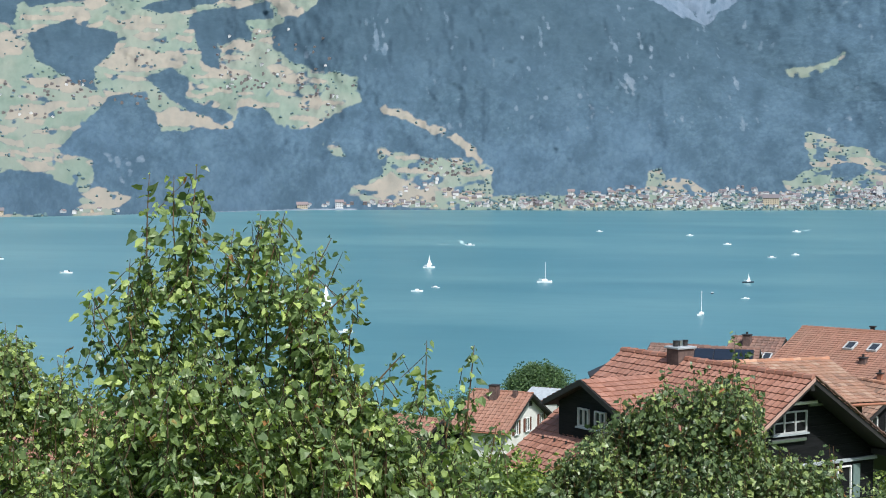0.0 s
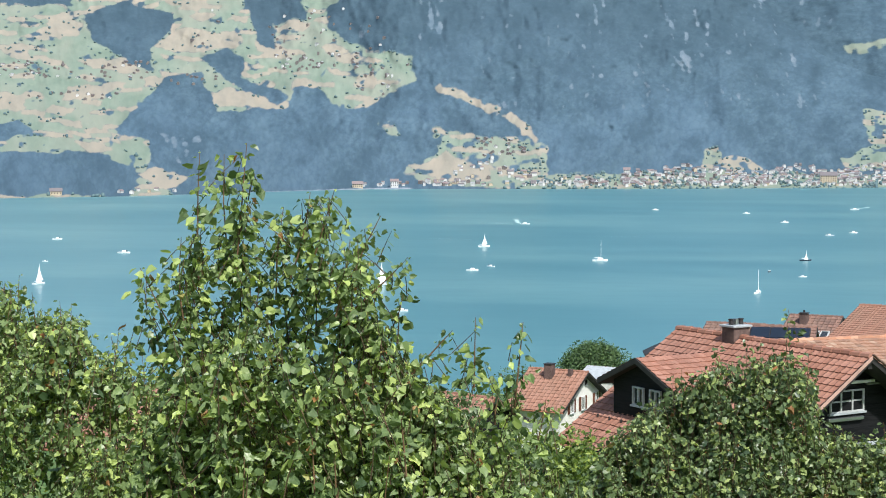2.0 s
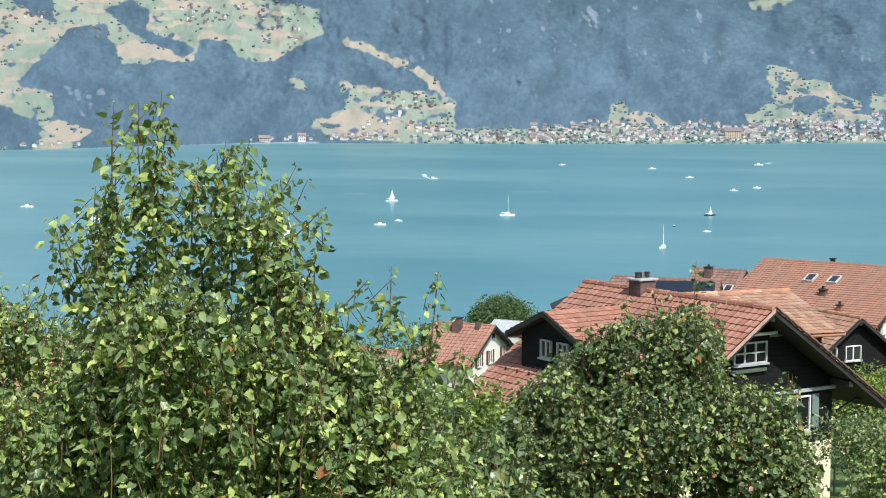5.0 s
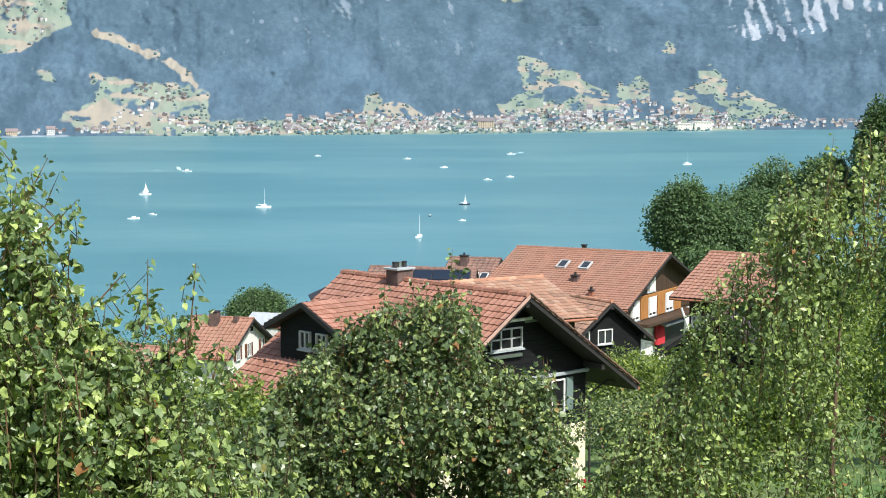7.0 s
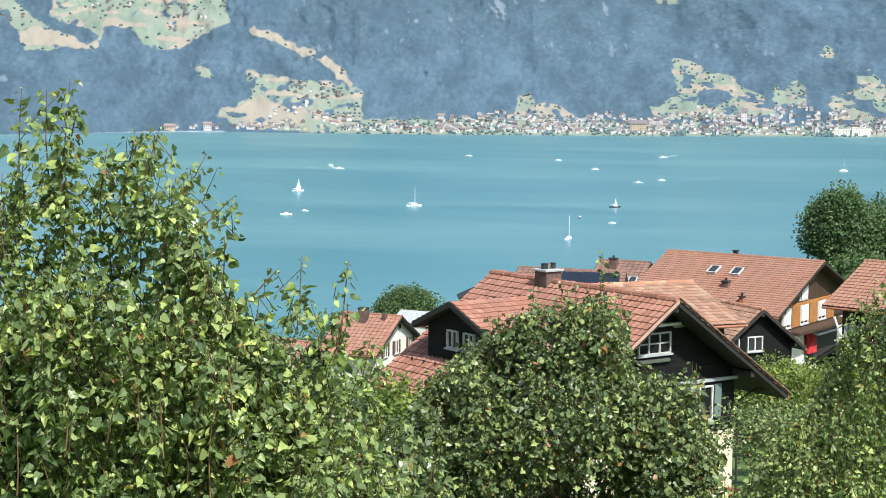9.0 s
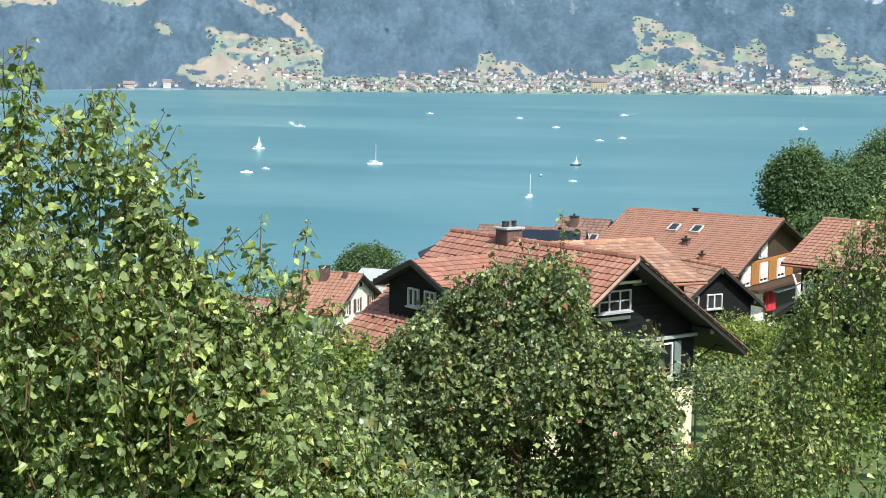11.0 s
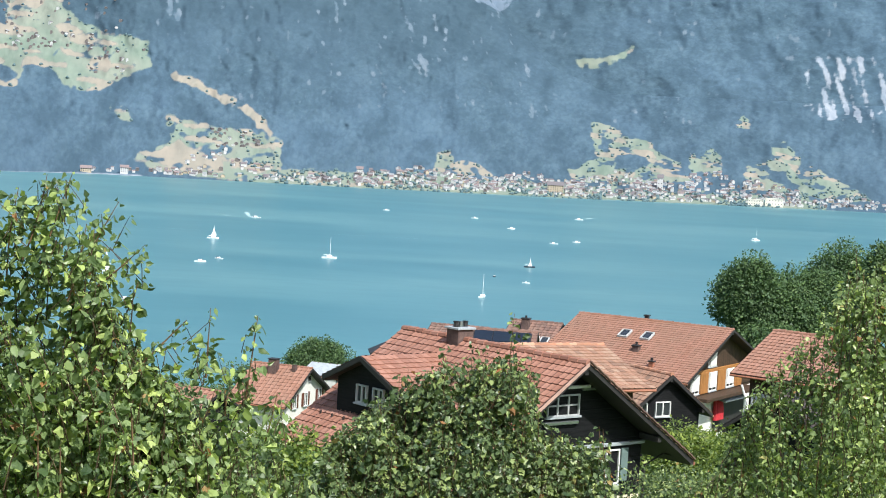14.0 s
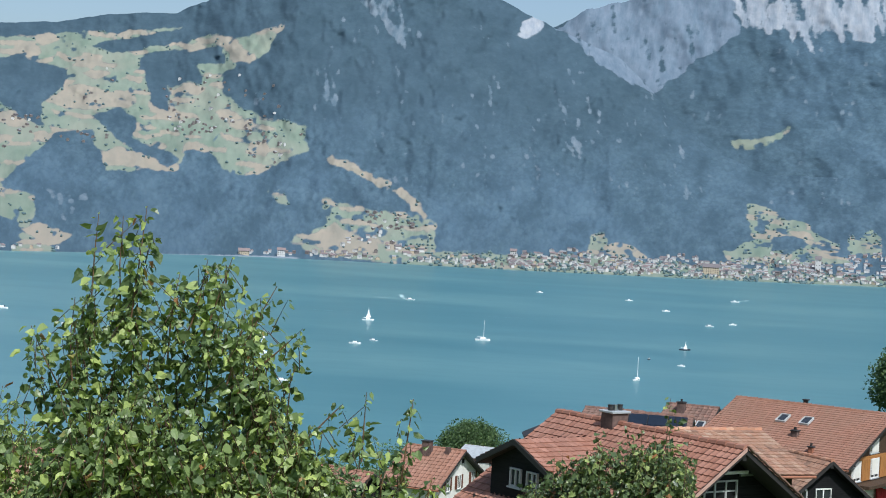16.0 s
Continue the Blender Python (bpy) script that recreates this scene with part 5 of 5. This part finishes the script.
for a0, a1, e0, e1, n in ((-26.5, -21.3, 2.2, 2.75, 60), (-17.3, -14.3, 2.5, 3.1, 46), (-25.5, -22, 1.5, 1.7, 14), (-20, -13, 3.2, 4.6, 34), (-14.5, -12.6, 1.6, 2.7, 16), (-22, -19, 1.9, 2.3, 10), (-10.3, -8.7, -0.4, 0.2, 26)):
    for i in range(n):
        x, y, z, kind = on_bank(rnd(a0, a1), rnd(e0, e1))
        w = rnd(1.8, 2.9)
        spots.append((x, y, z, w, w * 1.3, rnd(1.8, 3.2), rnd(-0.6, 0.6), random.choices((0, 1), (1, 4))[0], random.choices((0, 1, 2), (0.6, 5, 2))[0]))
# the houses nearest the middle of the bay stand as things of their own
def one_house(spot):
    x, y, z, w, l, h, turn, wi, ri = spot
    root = new("village_house")
    root.matrix_world = pose(x, y, z, 0, 0, math.degrees(turn)) @ Matrix.Diagonal((w, l, h, 1))
    tagged(root, ("white lakeside house with ", "timber house with ", "ochre lakeside house with ")[wi] + ("a red roof", "a dark brown roof", "a grey roof")[ri], "house", "far lakeside village")
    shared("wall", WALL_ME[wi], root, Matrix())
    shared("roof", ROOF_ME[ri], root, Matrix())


FAR_WALLS, FAR_ROOFS = [M_FWALL, M_FWALL2, M_FWALL3], [M_FROOF, M_FROOF2, M_FROOF3]
wall_v = [(-1, -1, -0.6), (1, -1, -0.6), (1, 1, -0.6), (-1, 1, -0.6), (-1, -1, 1), (1, -1, 1), (1, 1, 1), (-1, 1, 1), (0, -1, 1.5), (0, 1, 1.5)]
roof_v = [(-1.25, -1.12, 0.9), (0, -1.12, 1.54), (1.25, -1.12, 0.9), (-1.25, 1.12, 0.9), (0, 1.12, 1.54), (1.25, 1.12, 0.9)]
roof_v += [(x, y, z + 0.07) for x, y, z in roof_v]
WALL_ME = [mesh_from("wall", wall_v, [(0, 1, 5, 8, 4), (2, 3, 7, 9, 6), (1, 2, 6, 5), (3, 0, 4, 7)], [m]) for m in FAR_WALLS]
ROOF_ME = [mesh_from("roof", roof_v, [(0, 3, 4, 1), (1, 4, 5, 2), (6, 7, 10, 9), (7, 8, 11, 10), (0, 1, 7, 6), (1, 2, 8, 7), (4, 3, 9, 10), (5, 4, 10, 11), (3, 0, 6, 9), (2, 5, 11, 8)], [m]) for m in FAR_ROOFS]
for i, spot in enumerate(spots):
    if i % 5 == 0:
        one_house(spot)
spots = [q for i, q in enumerate(spots) if i % 5]
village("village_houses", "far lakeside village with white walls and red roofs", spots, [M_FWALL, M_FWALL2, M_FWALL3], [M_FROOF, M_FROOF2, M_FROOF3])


def far_building(name, label, az, up, w, d, h, wall, roof, storeys, bays, flat=False):
    """A larger building on the far shore, with its rows of windows."""
    lo = -math.degrees(math.atan(66 / float(shore_r(np.array(az)))))
    x, y, z, _ = on_bank(az, lo + up)
    root = new(name)
    root.matrix_world = pose(x, y - 12, z - 1.0, 0, 0, -az)
    tagged(root, label, "building")
    part("wall", box(w, d, h + 6, pose(0, 0, h / 2 - 3)), wall, root)
    if flat:
        part("roof", box(w + 1, d + 1, 0.8, pose(0, 0, h + 0.4)), roof, root)
    else:
        bm = prism([(-d / 2 - 1, h), (0, h + d * 0.45), (d / 2 + 1, h)], w + 2)
        bm.transform(pose(w / 2 + 1, 0, 0, 0, 0, 90))
        part("roof", bm, roof, root)
    me = mesh_from("window", *[[(-0.5, 0, -0.7), (0.5, 0, -0.7), (0.5, 0, 0.7), (-0.5, 0, 0.7), (-0.5, 0.3, -0.7), (0.5, 0.3, -0.7), (0.5, 0.3, 0.7), (-0.5, 0.3, 0.7)],
                              [(0, 1, 2, 3), (1, 5, 6, 2), (4, 0, 3, 7), (3, 2, 6, 7), (4, 5, 1, 0)]], [M_GLASS])
    for i in range(storeys):
        for j in range(bays):
            shared("window", me, root, pose(-w / 2 + w * (j + 0.5) / bays, -d / 2 - 0.15, h * (i + 0.55) / storeys))


far_building("lake_villa", "white lakeside villa with a red roof", -13.05, 0.06, 12, 9, 8, M_FWALL, M_FROOF, 3, 4)
far_building("lake_hall", "long white hall on the lake shore", 8.15, 0.05, 26, 18, 9, M_FHALL, M_FHALL, 2, 6, True)
far_building("lake_hall", "long cream hall on the lake shore", 8.75, 0.05, 30, 18, 12, M_FHALL, M_FHALL, 2, 6, True)
far_building("lake_hotel", "broad ochre hotel beside the lake", 1.45, 0.16, 26, 14, 12, M_FWALL3, M_FROOF2, 4, 7)
far_building("white_tower_house", "tall white house above the far shore", -5.2, 0.42, 10, 9, 8, M_FWALL, M_FROOF, 3, 3)
far_building("church", "pale church house in the far village", 4.95, 0.42, 10, 14, 20, M_FWALL, M_FROOF2, 3, 2)
far_building("boat_house", "tan stone building on the far shore", -24.3, 0.06, 15, 10, 5, M_FWALL3, M_FROOF2, 1, 4)
far_building("shore_house", "low ochre house on the far shore", -14.3, 0.06, 16, 10, 5, M_FWALL3, M_FROOF, 2, 5)

# woods on the far bank: crowns over the forest and along the field edges
ring_a = [(0.68 * math.cos(1.257 * q), 0.68 * math.sin(1.257 * q), 0.62) for q in range(5)]
ring_b = [(0.95 * math.cos(1.257 * q + 0.6), 0.95 * math.sin(1.257 * q + 0.6), -0.10) for q in range(5)]
CROWN_V = np.array([(0, 0, 1.0)] + ring_a + ring_b + [(0, 0, -0.9)])
CROWN_F = np.array([(0, 1 + q, 1 + (q + 1) % 5) for q in range(5)] + [(1 + q, 6 + q, 1 + (q + 1) % 5) for q in range(5)]
                   + [(1 + (q + 1) % 5, 6 + q, 6 + (q + 1) % 5) for q in range(5)] + [(11, 6 + (q + 1) % 5, 6 + q) for q in range(5)])
rows_, cols_ = fK.shape
ii, jj = RS.randint(1, rows_ - 2, 130000), RS.randint(45, cols_ - 45, 130000)
kk = fK[ii, jj]
hedge = fbm(fA[ii, jj] * 5, fE[ii, jj] * 7, 3)
wood = fK == 0
edge = (wood[ii - 1, jj] | wood[np.minimum(ii + 2, rows_ - 1), jj] | wood[ii, jj - 3] | wood[ii, jj + 3]) & (kk != 0)
grove = fbm(fA[ii, jj] * 1.8 + 5, fE[ii, jj] * 2.5, 3)
chance = np.where(kk == 0, 0.0, np.where(kk < 3, np.where(hedge > 0.67, 0.08, 0.0025), 0.0)) + np.where(edge & (kk < 3), 0.05, 0) + np.where((fE[ii, jj] < -0.8) & (kk > 0) & (kk < 3) & (fA[ii, jj] > -9) & (grove > 0.42), 0.26, 0)
pick = RS.uniform(size=len(ii)) < chance
ii, jj = ii[pick], jj[pick]
rad_ = np.radians(fA[ii, jj])
centre = np.stack([fR[ii, jj] * np.sin(rad_), fR[ii, jj] * np.cos(rad_), fZ[ii, jj] + 1.2], 1)
kk = fK[ii, jj]
sz = np.where(kk == 0, RS.uniform(3.0, 5.0, len(ii)), RS.uniform(1.6, 3.8, len(ii)))
centre[:, 2] -= np.where(kk == 0, sz * 0.30 + 2, 0)
spin = RS.uniform(0, 6.28, len(ii))
ca_, sa_ = np.cos(spin), np.sin(spin)
cv = CROWN_V[None] * (1 + 0.16 * RS.normal(size=(len(ii), 12, 1)))
vx = cv[:, :, 0] * ca_[:, None] - cv[:, :, 1] * sa_[:, None]
vy = cv[:, :, 0] * sa_[:, None] + cv[:, :, 1] * ca_[:, None]
vv = centre[:, None, :] + sz[:, None, None] * np.stack([vx, vy, cv[:, :, 2] * RS.uniform(0.7, 1.15, (len(ii), 1))], 2)
ff = CROWN_F[None] + (np.arange(len(ii)) * 12)[:, None, None]
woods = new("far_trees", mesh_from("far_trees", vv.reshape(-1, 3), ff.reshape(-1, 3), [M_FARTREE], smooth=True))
tagged(woods, "haze-tinted trees and hedges on the far slopes", "trees", kind="stuff")


def hull_bm(l, w, h):
    bm = bmesh.new()
    rings = []
    for s, wf, zf in ((-0.5, 0.7, 0.9), (-0.2, 1.0, 0.85), (0.15, 0.9, 0.9), (0.38, 0.5, 1.0), (0.5, 0.04, 1.1)):
        rings.append([bm.verts.new((s * l, y * w * wf / 2, z)) for y, z in ((-1, h * zf), (-0.75, 0.0), (0, -0.35 * h), (0.75, 0.0), (1, h * zf))])
    for r, q in zip(rings, rings[1:]):
        for i in range(4):
            bm.faces.new((r[i], r[i + 1], q[i + 1], q[i]))
        bm.faces.new((r[0], q[0], q[4], r[4]))
    bm.faces.new(rings[0])
    bmesh.ops.recalc_face_normals(bm, faces=bm.faces[:])
    return bm


def boat(x, y, l, mast=0.0, sail=0.0, turn=0.0, label="white motor boat on the lake", hull=None):
    """A hull with cabin, and a mast with raised sails where it has them."""
    root = new("sailing_boat" if mast else "motor_boat")
    root.matrix_world = pose(x, y, 0, 0, 0, turn)
    tagged(root, label, "boat", "boats on the lake")
    part("hull", hull_bm(l, l * 0.32, l * 0.12), hull or M_SAIL, root)
    part("cabin", box(l * 0.34, l * 0.2, l * 0.12, pose(0.02 * l, 0, l * 0.16), bevel=0.02 * l), M_SAIL, root)
    if mast:
        part("mast", tube([(0.06 * l, 0, 0), (0.06 * l, 0, mast)], [0.13, 0.08], 6), M_SAIL, root)
        part("boom", tube([(0.06 * l, 0, l * 0.22), (-0.38 * l, 0, l * 0.22)], [0.16, 0.14], 6), M_SAIL, root)
        if sail:
            for sgn, top, name in ((-1, 0.97, "mainsail"), (1, 0.85, "jib")):
                bm = prism([(0.06 * l, l * 0.24), (0.06 * l, mast * top), (0.06 * l + sgn * sail * 0.5, mast * 0.45), (0.06 * l + sgn * sail, l * 0.26)], 0.05)
                part(name, bm, M_SAIL, root)
    else:
        part("windscreen", box(0.04 * l, l * 0.2, l * 0.1, pose(0.22 * l, 0, l * 0.18, 0, -25)), M_GLASS, root)
    return root


boat(-196, 1105, 8, 8.6, 1.9, 20, "white sailing boat with raised sails")
boat(-105, 981, 9, 12, 0, 15, "moored white yacht with bare mast")
boat(-11, 780, 7, 11, 0, 70, "white yacht with a tall bare mast")
boat(13, 1006, 7, 6.2, 0.9, 20, "small sailing boat with dark hull", M_HULLDARK)
boat(226, 1556, 9, 12, 0, 20, "moored white yacht with bare mast")
boat(-357, 765, 7, 10, 2.2, 60, "white sailing boat with raised sails")
boat(-192, 795, 7, 11, 2.6, 30, "white sailing boat with raised sails")
for x, y, l, tn in ((-165, 894, 6.5, 10), (-160, 923, 5, 160), (-36, 1686, 7, 0), (1, 1498, 7, 10), (34, 1288, 6.5, 170), (53, 1331, 6, 5), (10, 882, 4, 0), (-131, 1759, 7, 0),
                    (-217, 1425, 8, 170), (73, 1806, 9, 180), (-513, 1131, 7, 10), (-407, 996, 8, 5), (-153, 668, 6, 20), (-329, 900, 7, 10), (-423, 915, 3.5, 0)):
    boat(x, y, l, turn=tn)
boat(-7, 914, 4.5, turn=80, label="small dark boat on the lake", hull=M_HULLDARK)


def wake(x, y, length, width, turn):
    """Foam left by a moving boat: a thin ragged ribbon on the water."""
    n = 26
    v, f = [], []
    for i in range(n + 1):
        s = i / n
        half = width * (0.15 + 0.85 * s) * (0.7 + 0.5 * random.random()) * (1 - 0.5 * s)
        mid = 2.0 * math.sin(s * 5)
        v += [(length * s, mid - half, 0.03), (length * s, mid + half, 0.03)]
    f = [(2 * i, 2 * i + 2, 2 * i + 3, 2 * i + 1) for i in range(n)]
    ob = new("wake", mesh_from("wake", v, f, [M_FOAM]))
    ob.matrix_world = pose(x, y, 0.02, 0, 0, turn)
    tagged(ob, "pale foam wake behind a motor boat", "wake", kind="stuff")


M_FOAM = rough_stuff("wake_foam", (0.30, 0.48, 0.50), (0.55, 0.66, 0.66), 0.2, 0.7, 0.05)
wake(-218, 1427, 95, 4.0, 105)
wake(-221, 1426, 45, 3.0, 150)
wake(75, 1808, 80, 4.0, 80)
wake(-133, 1240, 75, 1.6, 10)
wake(-300, 1190, 80, 2.0, 2)
